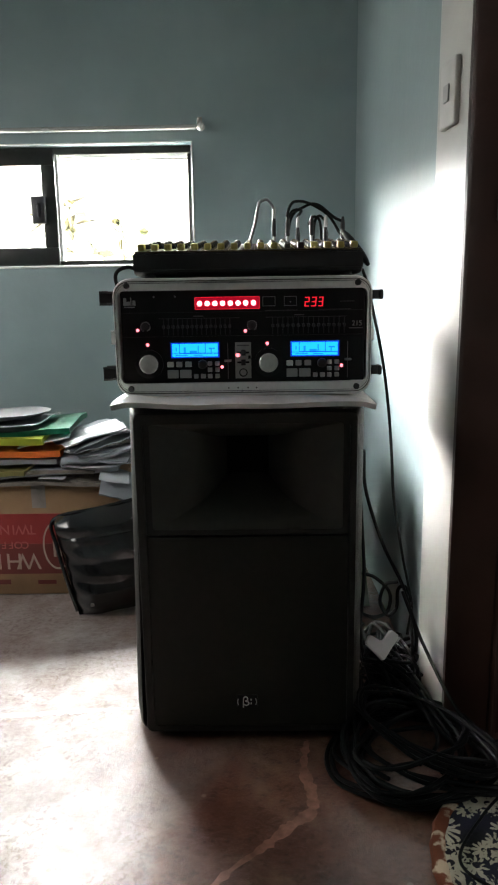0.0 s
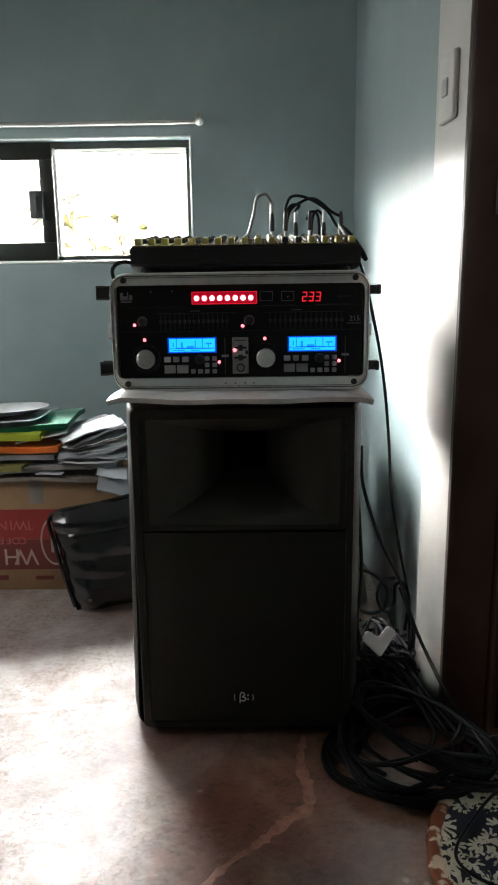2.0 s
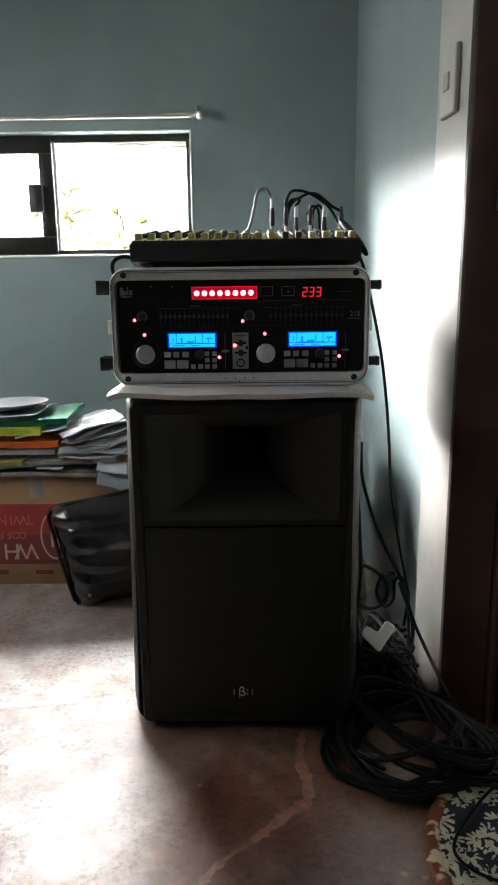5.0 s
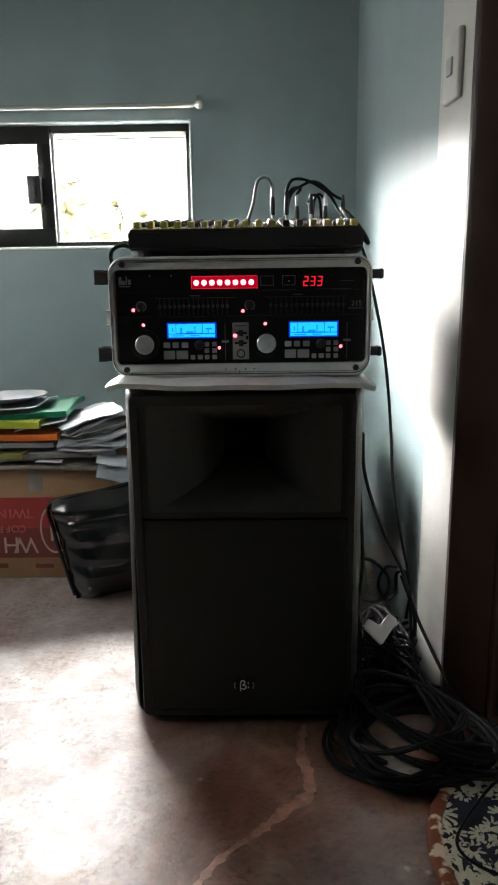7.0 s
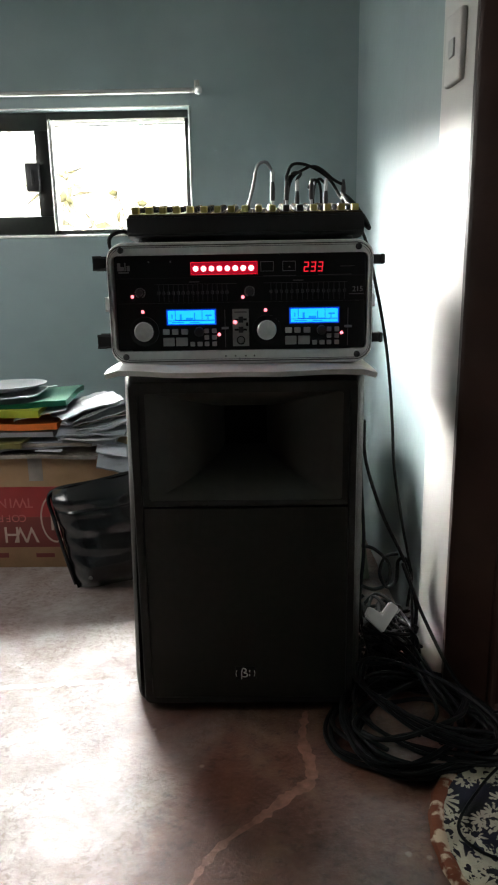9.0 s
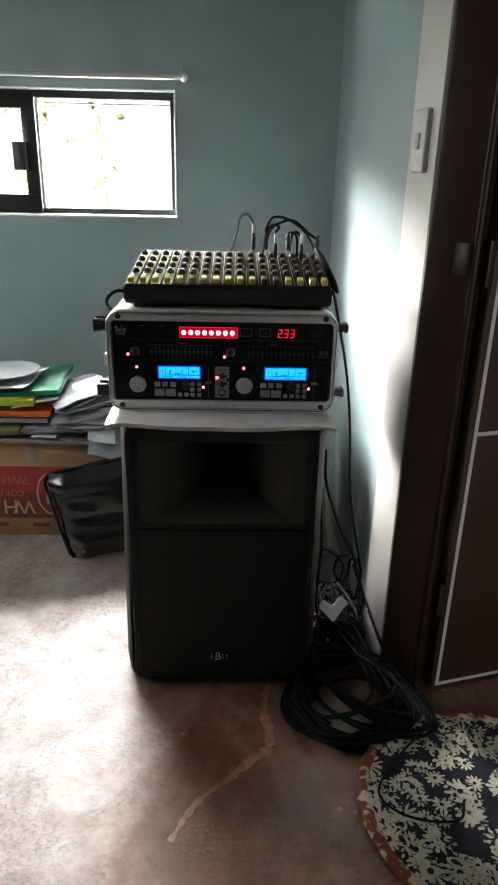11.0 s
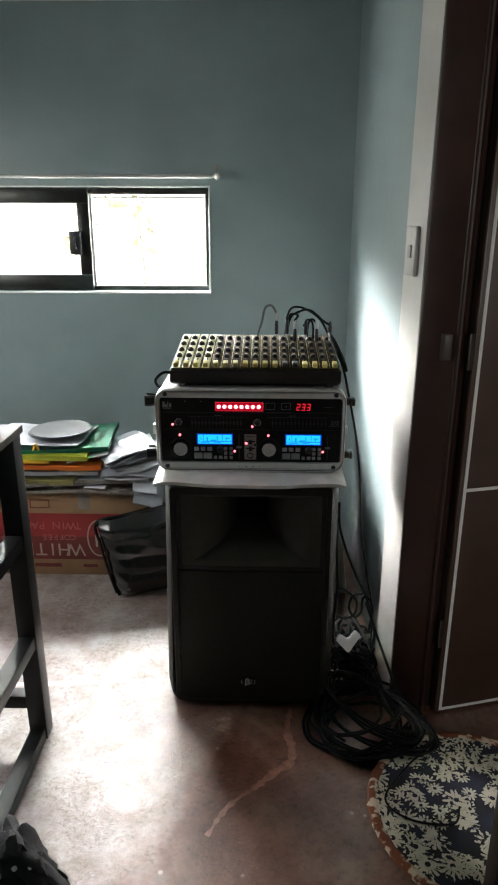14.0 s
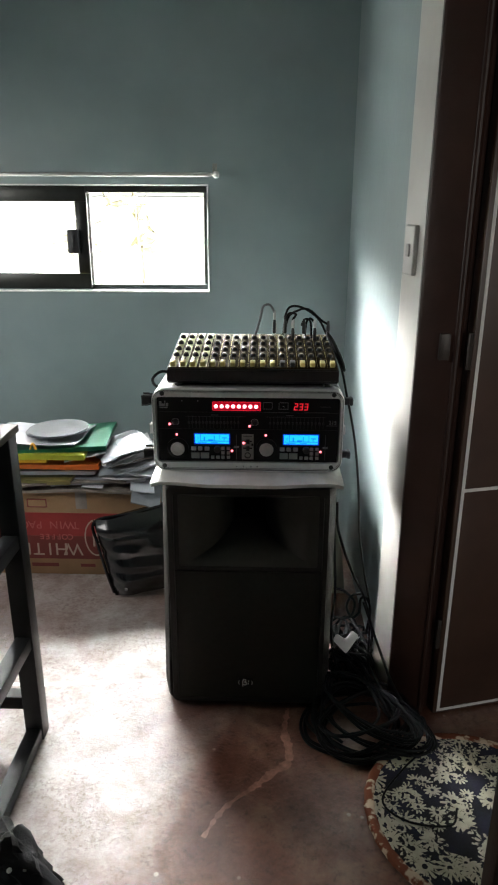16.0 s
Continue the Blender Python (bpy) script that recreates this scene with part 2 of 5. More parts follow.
M["plate"] = material("dull_grey_paper_plate", (0.10, 0.105, 0.115), 0.5, vary=0.2, scale=14, bump=0.1, bump_scale=40)
M["sleeve"] = material("glossy_plastic_sleeve", (0.55, 0.57, 0.60), 0.12, vary=0.2, scale=20, bump=0.35, bump_scale=35)
for name in ("green", "lime", "yellow", "orange", "olive"):   # thin coloured plastic lets the window's light through
    M[name].node_tree.nodes["Principled BSDF"].inputs["Transmission Weight"].default_value = 0.45
M["black_steel"] = material("black_powder_coated_steel", (0.010, 0.0112, 0.0125), 0.40, 0.2, vary=0.25, scale=50, bump=0.05, bump_scale=200)
M["table_top"] = material("dark_wood_table_top", (0.05, 0.038, 0.022), 0.75, vary=0.35, scale=16)
M["dark_fabric"] = material("black_fabric", (0.010, 0.010, 0.012), 0.8, vary=0.3, scale=90, bump=0.2, bump_scale=200)
M["white_plastic"] = material("white_plastic", (0.70, 0.70, 0.67), 0.4, vary=0.08)
M["switch_plate"] = material("switch_plate_plastic", (0.62, 0.60, 0.57), 0.35, vary=0.08)
M["ground"] = material("pale_concrete_ground", (0.42, 0.40, 0.36), 0.9, vary=0.25, scale=3, stain=0.2)
M["bark"] = material("brown_bark", (0.08, 0.065, 0.045), 0.9, vary=0.3, scale=30)
M["foliage"] = material("leaf_green", (0.11, 0.095, 0.045), 0.5, vary=0.4, scale=8)
M["garden_wall"] = material("pale_garden_wall", (0.62, 0.60, 0.52), 0.9, vary=0.1, scale=4)

# floor: worn red-brown stained concrete under a glossy sealer
def floor_material():
    m = bpy.data.materials.new("polished_red_concrete")
    m.use_nodes = True
    nt = m.node_tree
    N, L = nt.nodes, nt.links
    b = N["Principled BSDF"]
    co = N.new("ShaderNodeTexCoord")

    def noise_tex(scale, detail=6, rough=0.6, dist=0.0):
        n = N.new("ShaderNodeTexNoise")
        n.inputs["Scale"].default_value, n.inputs["Detail"].default_value = scale, detail
        n.inputs["Roughness"].default_value, n.inputs["Distortion"].default_value = rough, dist
        L.new(co.outputs["Object"], n.inputs["Vector"])
        return n

    def ramp(src, stops):
        r = N.new("ShaderNodeValToRGB")
        while len(r.color_ramp.elements) < len(stops):
            r.color_ramp.elements.new(0.5)
        for e, (p, c) in zip(r.color_ramp.elements, stops):
            e.position, e.color = p, (*c, 1)
        L.new(src, r.inputs["Fac"])
        return r

    def mix(a, bb, fac, blend="MIX"):
        x = N.new("ShaderNodeMix")
        x.data_type, x.blend_type = "RGBA", blend
        if isinstance(fac, float):
            x.inputs["Factor"].default_value = fac
        else:
            L.new(fac, x.inputs["Factor"])
        L.new(a, x.inputs["A"])
        L.new(bb, x.inputs["B"])
        return x.outputs["Result"]

    base = ramp(noise_tex(4.5, 8, 0.68, 0.0).outputs["Fac"], [(0.36, (0.085, 0.027, 0.016)), (0.5, (0.150, 0.066, 0.044)), (0.64, (0.21, 0.125, 0.088))])
    grit = ramp(noise_tex(38, 8, 0.7).outputs["Fac"], [(0.34, (0.5, 0.48, 0.46)), (0.46, (0.95, 0.95, 0.94)), (0.68, (1.15, 1.12, 1.08))])
    col = mix(base.outputs["Color"], grit.outputs["Color"], 1.0, "MULTIPLY")
    # greyer, worn concrete away from the door, towards the window; loudspeaker's shade also coloured in, redder and
    # darker
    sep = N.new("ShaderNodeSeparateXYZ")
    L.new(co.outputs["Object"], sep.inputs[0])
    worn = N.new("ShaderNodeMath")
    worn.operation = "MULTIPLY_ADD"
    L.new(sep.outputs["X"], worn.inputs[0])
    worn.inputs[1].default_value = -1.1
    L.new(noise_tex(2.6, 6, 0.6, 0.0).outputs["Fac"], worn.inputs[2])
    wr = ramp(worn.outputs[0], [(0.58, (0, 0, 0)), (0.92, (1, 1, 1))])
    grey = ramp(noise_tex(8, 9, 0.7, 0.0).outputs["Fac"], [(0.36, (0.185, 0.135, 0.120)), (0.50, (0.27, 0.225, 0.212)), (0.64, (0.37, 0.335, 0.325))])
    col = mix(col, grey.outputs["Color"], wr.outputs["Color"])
    # chips
    ch = N.new("ShaderNodeTexVoronoi")
    ch.inputs["Scale"].default_value = 11
    L.new(co.outputs["Object"], ch.inputs["Vector"])
    chips = ramp(ch.outputs["Distance"], [(0.045, (1, 1, 1)), (0.075, (0, 0, 0))])
    pale = N.new("ShaderNodeRGB")
    pale.outputs[0].default_value = (0.30, 0.22, 0.18, 1)
    col = mix(col, pale.outputs[0], chips.outputs["Color"])
    # dark pits and scratches in patches
    pit = ramp(noise_tex(75, 6, 0.68, 0.4).outputs["Fac"], [(0.51, (0, 0, 0)), (0.58, (1, 1, 1))])
    patch = ramp(noise_tex(6.5, 5, 0.65).outputs["Fac"], [(0.42, (0, 0, 0)), (0.56, (1, 1, 1))])
    pitted = mix(pit.outputs["Color"], patch.outputs["Color"], 1.0, "MULTIPLY")
    dirt = N.new("ShaderNodeRGB")
    dirt.outputs[0].default_value = (0.075, 0.045, 0.032, 1)
    half = N.new("ShaderNodeMath")
    half.operation = "MULTIPLY"
    L.new(pitted, half.inputs[0])
    half.inputs[1].default_value = 0.42
    col = mix(col, dirt.outputs[0], half.outputs[0])
    L.new(col, b.inputs["Base Color"])
    rg = N.new("ShaderNodeMapRange")
    rg.inputs["From Min"].default_value, rg.inputs["From Max"].default_value = 0.3, 0.7
    rg.inputs["To Min"].default_value, rg.inputs["To Max"].default_value = 0.27, 0.36
    L.new(noise_tex(17, 9, 0.72, 0.0).outputs["Fac"], rg.inputs["Value"])
    scuff = ramp(noise_tex(34, 8, 0.75, 0.0).outputs["Fac"], [(0.48, (0, 0, 0)), (0.66, (1, 1, 1))])
    where = ramp(noise_tex(4.2, 4, 0.6, 0.0).outputs["Fac"], [(0.45, (0, 0, 0)), (0.70, (1, 1, 1))])
    both = mix(scuff.outputs["Color"], where.outputs["Color"], 1.0, "MULTIPLY")
    rough = N.new("ShaderNodeMath")
    rough.operation = "MULTIPLY_ADD"
    L.new(both, rough.inputs[0])
    rough.inputs[1].default_value = 0.04
    L.new(rg.outputs["Result"], rough.inputs[2])
    rough2 = N.new("ShaderNodeMath")
    rough2.operation = "MULTIPLY_ADD"
    L.new(pitted, rough2.inputs[0])
    rough2.inputs[1].default_value = 0.3
    L.new(rough.outputs[0], rough2.inputs[2])
    L.new(rough2.outputs[0], b.inputs["Roughness"])
    b.inputs["Coat Roughness"].default_value = 0.19
    b.inputs["Specular IOR Level"].default_value = 0.55
    bp = N.new("ShaderNodeBump")
    bp.inputs["Strength"].default_value, bp.inputs["Distance"].default_value = 0.6, 0.004
    add = N.new("ShaderNodeMath")
    add.operation = "ADD"
    L.new(noise_tex(14, 6, 0.6, 0.0).outputs["Fac"], add.inputs[0])
    L.new(noise_tex(75, 7, 0.7).outputs["Fac"], add.inputs[1])
    L.new(add.outputs[0], bp.inputs["Height"])
    L.new(bp.outputs["Normal"], b.inputs["Normal"])
    sealed = N.new("ShaderNodeMath")
    sealed.operation = "MULTIPLY_ADD"
    L.new(pitted, sealed.inputs[0])
    sealed.inputs[1].default_value, sealed.inputs[2].default_value = -0.9, 0.95
    L.new(sealed.outputs[0], b.inputs["Coat Weight"])
    ripple = N.new("ShaderNodeBump")
    ripple.inputs["Strength"].default_value, ripple.inputs["Distance"].default_value = 0.8, 0.0025
    L.new(noise_tex(44, 6, 0.6).outputs["Fac"], ripple.inputs["Height"])
    L.new(ripple.outputs["Normal"], b.inputs["Coat Normal"])
    return m


M["floor"] = floor_material()
M["crack_fill"] = material("pale_crack_filler", (0.38, 0.19, 0.145), 0.5, vary=0.5, scale=45, bump=0.3, bump_scale=60)


def glass_material():
    m = bpy.data.materials.new("window_glass")
    m.use_nodes = True
    b = m.node_tree.nodes["Principled BSDF"]
    b.inputs["Transmission Weight"].default_value = 1.0
    b.inputs["Roughness"].default_value = 0.0
    b.inputs["IOR"].default_value = 1.02
    b.inputs["Base Color"].default_value = (0.95, 0.97, 0.95, 1)
    return m


M["glass"] = glass_material()


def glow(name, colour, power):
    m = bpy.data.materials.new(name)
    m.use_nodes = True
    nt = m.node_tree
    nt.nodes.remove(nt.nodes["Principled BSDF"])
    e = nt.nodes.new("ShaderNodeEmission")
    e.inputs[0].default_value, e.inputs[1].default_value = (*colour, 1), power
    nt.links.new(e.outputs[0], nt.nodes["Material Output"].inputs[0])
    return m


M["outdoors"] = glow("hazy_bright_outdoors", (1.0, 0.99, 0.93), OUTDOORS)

# ---- the room ----
BACK, SIDE_FAR = 1.31, 0.400   # back wall's face; the side wall's face at its far end
WX0, WX1, WZ0, WZ1 = -1.27, -0.212, 1.083, 1.515  # window opening
CEIL = 2.52
DOOR_FAR, DOOR_NEAR, HEAD = 0.0, -0.785, 2.06


def structure(name, bm, mat, label, category, smooth=False):
    return tagged(part(name, bm, mat, None, "", smooth), label, category, "", "structure")


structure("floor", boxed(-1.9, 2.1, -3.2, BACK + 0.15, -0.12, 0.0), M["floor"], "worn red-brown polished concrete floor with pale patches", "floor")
bm = bmesh.new()
box(bm, -2.05, WX0, BACK, BACK + 0.15, 0, CEIL)
box(bm, WX1, 0.6, BACK, BACK + 0.15, 0, CEIL)
box(bm, WX0, WX1, BACK, BACK + 0.15, 0, WZ0)
box(bm, WX0, WX1, BACK, BACK + 0.15, WZ1, CEIL)
structure("wall_north", bm, M["wall"], "blue-grey painted plaster wall with a window", "wall")


def prism(bm, outline, z0, z1):
    lo = [bm.verts.new((x, y, z0)) for x, y in outline]
    hi = [bm.verts.new((x, y, z1)) for x, y in outline]
    n = len(outline)
    for i in range(n):
        bm.faces.new((lo[i], lo[(i + 1) % n], hi[(i + 1) % n], hi[i]))
    bm.faces.new(lo[::-1])
    bm.faces.new(hi)
    bmesh.ops.recalc_face_normals(bm, faces=bm.faces[:])
    return bm


bm = bmesh.new()
prism(bm, [(SIDE_FAR, BACK), (0.4165, 0.160), (0.56, 0.160), (0.56, BACK)], 0, CEIL)
box(bm, 0.424, 0.56, DOOR_FAR + 0.012, DOOR_NEAR, HEAD + 0.05, CEIL)
prism(bm, [(0.463, DOOR_NEAR - 0.02), (0.60, DOOR_NEAR - 0.02), (0.60, -3.2), (0.463, -3.2)], 0, CEIL)
structure("wall_east", bm, M["wall"], "blue-grey painted plaster wall beside the doorway", "wall")
bm = bmesh.new()
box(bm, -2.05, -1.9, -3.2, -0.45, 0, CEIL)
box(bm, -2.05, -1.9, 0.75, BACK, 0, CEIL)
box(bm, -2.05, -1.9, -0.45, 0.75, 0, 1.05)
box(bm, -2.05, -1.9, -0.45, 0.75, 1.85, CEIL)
structure("wall_west", bm, M["wall"], "blue-grey painted plaster wall", "wall")
# unseen slab and cheek, added to keep the skylight lamp out of this opening
bm = boxed(-3.0, -2.05, -0.65, 0.95, 1.87, 1.93)
box(bm, -3.0, -2.05, 0.83, 0.90, 0.2, 1.87)
structure("skylight_blocker", bm, M["ground"], "unseen concrete slab with a cheek added to block skylight from the side opening", "hood")
bm = bmesh.new()
box(bm, -2.05, 0.9, -3.35, -3.2, 0, CEIL)
box(bm, 1.9, 2.25, -3.35, -3.2, 0, CEIL)
box(bm, 0.9, 1.9, -3.35, -3.2, 0, 0.95)
box(bm, 0.9, 1.9, -3.35, -3.2, 2.05, CEIL)
structure("wall_south", bm, M["wall"], "blue-grey painted plaster wall", "wall")
bm = bmesh.new()
box(bm, 2.1, 2.25, -3.2, BACK + 0.15, 0, CEIL)
box(bm, 0.6, 2.1, 1.0, 1.15, 0, CEIL)
structure("wall_hall", bm, M["wall"], "plain painted wall of the hall behind the door", "wall")
bm = bmesh.new()
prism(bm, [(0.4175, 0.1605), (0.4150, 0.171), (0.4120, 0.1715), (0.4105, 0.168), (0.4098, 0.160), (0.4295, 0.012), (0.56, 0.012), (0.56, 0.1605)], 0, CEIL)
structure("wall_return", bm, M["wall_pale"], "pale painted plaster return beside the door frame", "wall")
# unseen slab, outlined to cut steep window light off the lower side wall
bm = prism(bmesh.new(), [(-1.15, BACK + 0.15), (-1.62, BACK + 1.1), (-6.0, BACK + 1.1), (-6.0, BACK + 0.15)], 2.0, 2.06)
structure("shade_slab", bm, M["ground"], "unseen slab added outside above the window to shade the lower side wall", "roof")
structure("ceiling", boxed(-2.05, 2.25, -3.35, BACK + 0.15, CEIL, CEIL + 0.1), M["ceiling"], "plain pale painted ceiling", "ceiling")
structure("trim", boxed(-1.9, SIDE_FAR, BACK - 0.05, BACK, 2.195, 2.27, 0.006), M["ceiling"], "pale ledge along the top of the wall", "trim")

# window: two sliding sashes in a dark frame, set towards the outside
window = thing("window_1", "dark aluminium sliding window with two bright panes", "window", kind="structure")
FY0, FY1 = BACK + 0.05, BACK + 0.11
bm = bmesh.new()
box(bm, WX0, WX1, FY0, FY1, WZ0, WZ0 + 0.020, 0.002)
box(bm, WX0, WX1, FY0 - 0.012, FY1, WZ1 - 0.026, WZ1, 0.002)
box(bm, WX1 - 0.018, WX1, FY0, FY1, WZ0 + 0.02, WZ1 - 0.024, 0.002)
box(bm, WX0, WX0 + 0.018, FY0, FY1, WZ0 + 0.02, WZ1 - 0.024, 0.002)
part("window_frame", bm, M["frame"], window)
bm = bmesh.new()  # sliding sash, nearer the room
SX0, SX1 = -1.255, -0.735
box(bm, SX0, SX1, FY0 - 0.022, FY0 - 0.002, WZ0 + 0.004, 1.152, 0.003)
box(bm, SX0, SX1, FY0 - 0.022, FY0 - 0.002, 1.452, WZ1 - 0.004, 0.003)
box(bm, -0.785, SX1, FY0 - 0.022, FY0 - 0.002, 1.152, 1.452, 0.003)
box(bm, SX0, SX0 + 0.05, FY0 - 0.022, FY0 - 0.002, 1.152, 1.452, 0.003)
sash = part("sash_frame", bm, M["frame"], window, "dark sliding sash with a black latch")
bm = boxed(-0.822, -0.772, FY0 - 0.048, FY0 - 0.022, 1.238, 1.338, 0.005)
box(bm, -0.800, -0.792, FY0 - 0.056, FY0 - 0.046, 1.262, 1.314, 0.003)
part("latch", bm, M["black_plastic"], sash, "black latch")
part("slim_mullion", boxed(-0.733, -0.722, FY0 - 0.012, FY0 + 0.02, WZ0 + 0.018, WZ1 - 0.02, 0.002), M["aluminium"], window, "thin bright metal stile")
for x0, x1, y in ((-0.722, -0.228, FY0 + 0.035), (-1.21, -0.78, FY0 - 0.012)):
    pane = part("pane", boxed(x0, x1, y, y + 0.004, WZ0 + 0.02, WZ1 - 0.02), M["glass"], window, smooth=False)
    pane.visible_shadow = False
part("glazing_bead", boxed(-0.720, -0.232, FY0 + 0.020, FY0 + 0.034, 1.472, 1.4775, 0.001), M["aluminium"], window, "thin bright metal bead")
part("top_trim", boxed(WX0, WX1 + 0.007, BACK - 0.004, FY0, WZ1 + 0.001, WZ1 + 0.006, 0.002), M["white_plastic"], window, "thin white-painted reveal edge")
sill = boxed(WX0, WX1 + 0.006, BACK - 0.006, FY0, WZ0 - 0.010, WZ0 - 0.001, 0.003)
part("window_sill", sill, M["white_plastic"], window, "thin white-painted sill edge")
part("side_trim", boxed(WX1 + 0.001, WX1 + 0.007, BACK - 0.004, FY0, WZ0 - 0.004, WZ1, 0.002), M["white_plastic"], window, "thin white-painted reveal edge")

rod = thing("curtain_rod", "silver-white metal curtain rod on a bracket above the window", "curtain rod")
bm = bmesh.new()
tube(bm, [(-1.42, 1.262, 1.557), (-0.19, 1.262, 1.557)], 0.0085, 12, smooth=False)
part("pole", bm, M["rail_metal"], rod)
bm = spin(bmesh.new(), [(0.0, -0.004), (0.008, -0.004), (0.0075, 0.004), (0.006, 0.006), (0.012, 0.011), (0.0155, 0.019), (0.0135, 0.028), (0.007, 0.033), (0.0, 0.034)], Matrix.Translation((-0.188, 1.262, 1.557)) @ pose(0, 0, 0, 0, 90, 0), 18)
part("finial", bm, M["chrome"], rod, "small ball end")
bm = boxed(-0.182, -0.170, 1.258, BACK, 1.572, 1.584, 0.002)
box(bm, -0.186, -0.166, BACK - 0.004, BACK, 1.560, 1.602, 0.002)
tube(bm, [(-0.176, 1.262, 1.560), (-0.176, 1.255, 1.585)], 0.004, 8, smooth=False)
part("bracket", bm, M["steel"], rod)

# doorway
frame_ob = thing("door_frame", "dark brown wooden door frame of the open doorway", "door frame", kind="structure")
bm = bmesh.new()
prism(bm, [(0.428, 0.011), (0.426, -0.012), (0.432, -0.020), (0.521, -0.055), (0.528, -0.049), (0.529, -0.034), (0.565, -0.020), (0.575, 0.011)], 0, HEAD)
part("far_jamb", bm, M["jamb"], frame_ob)
bm = bmesh.new()
tube(bm, [(0.516, -0.052, 0.0), (0.516, -0.052, HEAD)], 0.008, 10, smooth=False)
part("door_stop", bm, M["jamb"], frame_ob)
part("near_jamb", boxed(0.452, 0.60, DOOR_NEAR - 0.05, DOOR_NEAR, 0, HEAD, 0.006), M["jamb"], frame_ob)
part("head", boxed(0.416, 0.575, DOOR_NEAR, DOOR_FAR - 0.02, HEAD, HEAD + 0.05, 0.006), M["jamb"], frame_ob)

door = thing("door_1", "open dark brown laminate door with white inlaid lines", "door", kind="structure", at=(0.552, -0.066, 0.0), turn=14.8)
part("leaf", boxed(0.0, 0.80, 0.0, 0.036, 0.004, 2.03, 0.003), M["leaf"], door)
part("vertical_inlay", boxed(0.012, 0.021, -0.0015, 0.002, 0.012, 2.02), M["inlay"], door, "white inlaid line", smooth=False)
for z in (0.016, 0.719, 1.432):
    part("horizontal_inlay", boxed(0.021, 0.79, -0.0015, 0.002, z - 0.0045, z + 0.0045), M["inlay"], door, "white inlaid line", smooth=False)
for z in (0.28, 1.09, 1.82):
    h = bmesh.new()
    tube(h, [(-0.010, 0.002, z - 0.045), (-0.010, 0.002, z + 0.045)], 0.0045, 10, smooth=False)
    box(h, -0.014, -0.002, -0.002, 0.004, z - 0.045, z + 0.045, 0.001)
    part("hinge", h, M["hinge_steel"], door, "worn steel hinge")
# strike plate on the jamb
bm = boxed(0.474, 0.500, -0.0535, -0.040, 1.065, 1.130, 0.002)
part("strike_plate", bm, M["hinge_steel"], frame_ob, "small steel plate")

switch = thing("light_switch", "pale plastic wall switch plate beside the doorway", "light switch")
SW = pose(0.4200, 0.090, 1.320, 0, 0, 7.6)
for nm, b, mt in (("plate", boxed(-0.013, 0.0, -0.036, 0.036, -0.062, 0.062, 0.005, 3), M["switch_plate"]), ("rocker", boxed(-0.017, -0.012, -0.012, 0.012, -0.016, 0.016, 0.002), M["key"])):
    bmesh.ops.transform(b, matrix=SW, verts=b.verts[:])
    part(nm, b, mt, switch)

# ---- the loudspeaker ----
speaker = thing("loudspeaker", "large black two-way loudspeaker with horn and lower grille", "loudspeaker")
SC, SW2, SF, ST = 0.004, 0.2470, -0.045, 0.716   # middle, half width, front, top


def ring_prism(outline_fn, levels, capped=True):
    """A skin through outlines at given y levels."""
    bm = bmesh.new()
    rings = [[bm.verts.new((x, y, z)) for x, z in outline_fn(k)] for y, k in levels]
    n = len(rings[0])
    for a, b in zip(rings, rings[1:]):
        for i in range(n):
            bm.faces.new((a[i], b[i], b[(i + 1) % n], a[(i + 1) % n]))
    if capped:
        bm.faces.new(rings[0])
    bm.faces.new(rings[-1][::-1])
    bmesh.ops.recalc_face_normals(bm, faces=bm.faces[:])
    return bm


def rounded(x0, x1, z0, z1, r, n=5):
    out = []
    for cx, cz, a0 in ((x1 - r, z1 - r, 0), (x0 + r, z1 - r, 90), (x0 + r, z0 + r, 180), (x1 - r, z0 + r, 270)):
        for i in range(n + 1):
            a = radians(a0 + 90 * i / n)
            out.append((cx + r * math.cos(a), cz + r * math.sin(a)))
    return out


def cabinet_outline(k):
    """The cabinet's section: k = 0 at its widest; the foot is a little wider than the top."""
    pts = rounded(SC - SW2 + k, SC + SW2 - k, 0.004 + k * 0.5, ST - k * 0.05, 0.030, 6)
    sharp = rounded(SC - SW2 + k, SC + SW2 - k, 0.004 + k * 0.5, ST - k * 0.05, 0.010, 6)
    pts = [q if q[1] > ST / 2 else p for p, q in zip(pts, sharp)]
    return [(x - (0.014 * (1 - z / ST) if x < SC else 0.0), z) for x, z in pts]


body = ring_prism(cabinet_outline, [(SF + 0.004, 0.027), (SF + 0.012, 0.0215), (SF + 0.085, 0.003), (SF + 0.10, 0.0), (SF + 0.17, 0.0), (SF + 0.36, 0.085), (SF + 0.40, 0.10)], capped=False)
part("cabinet_body", body, M["cabinet"], speaker)
# raised front rim


def rim(outer, inner, y_back, y_front):
    bm = bmesh.new()
    n = len(outer)
    rings = [[bm.verts.new((x, y, z)) for x, z in o] for o, y in ((outer, y_back), (outer, y_front + 0.003), ([(x * 0.88 + xi * 0.12, z * 0.88 + zi * 0.12) for (x, z), (xi, zi) in zip(outer, inner)], y_front), (inner, y_front), (inner, y_back))]
    for a, b in zip(rings, rings[1:] + rings[:1]):
        for i in range(n):
            bm.faces.new((a[i], b[i], b[(i + 1) % n], a[(i + 1) % n]))
    bmesh.ops.recalc_face_normals(bm, faces=bm.faces[:])
    return bm


OUT, INN = rounded(SC - 0.2235, SC + 0.2205, 0.018, ST - 0.002, 0.012), rounded(SC - 0.207, SC + 0.206, 0.032, ST - 0.022, 0.012)
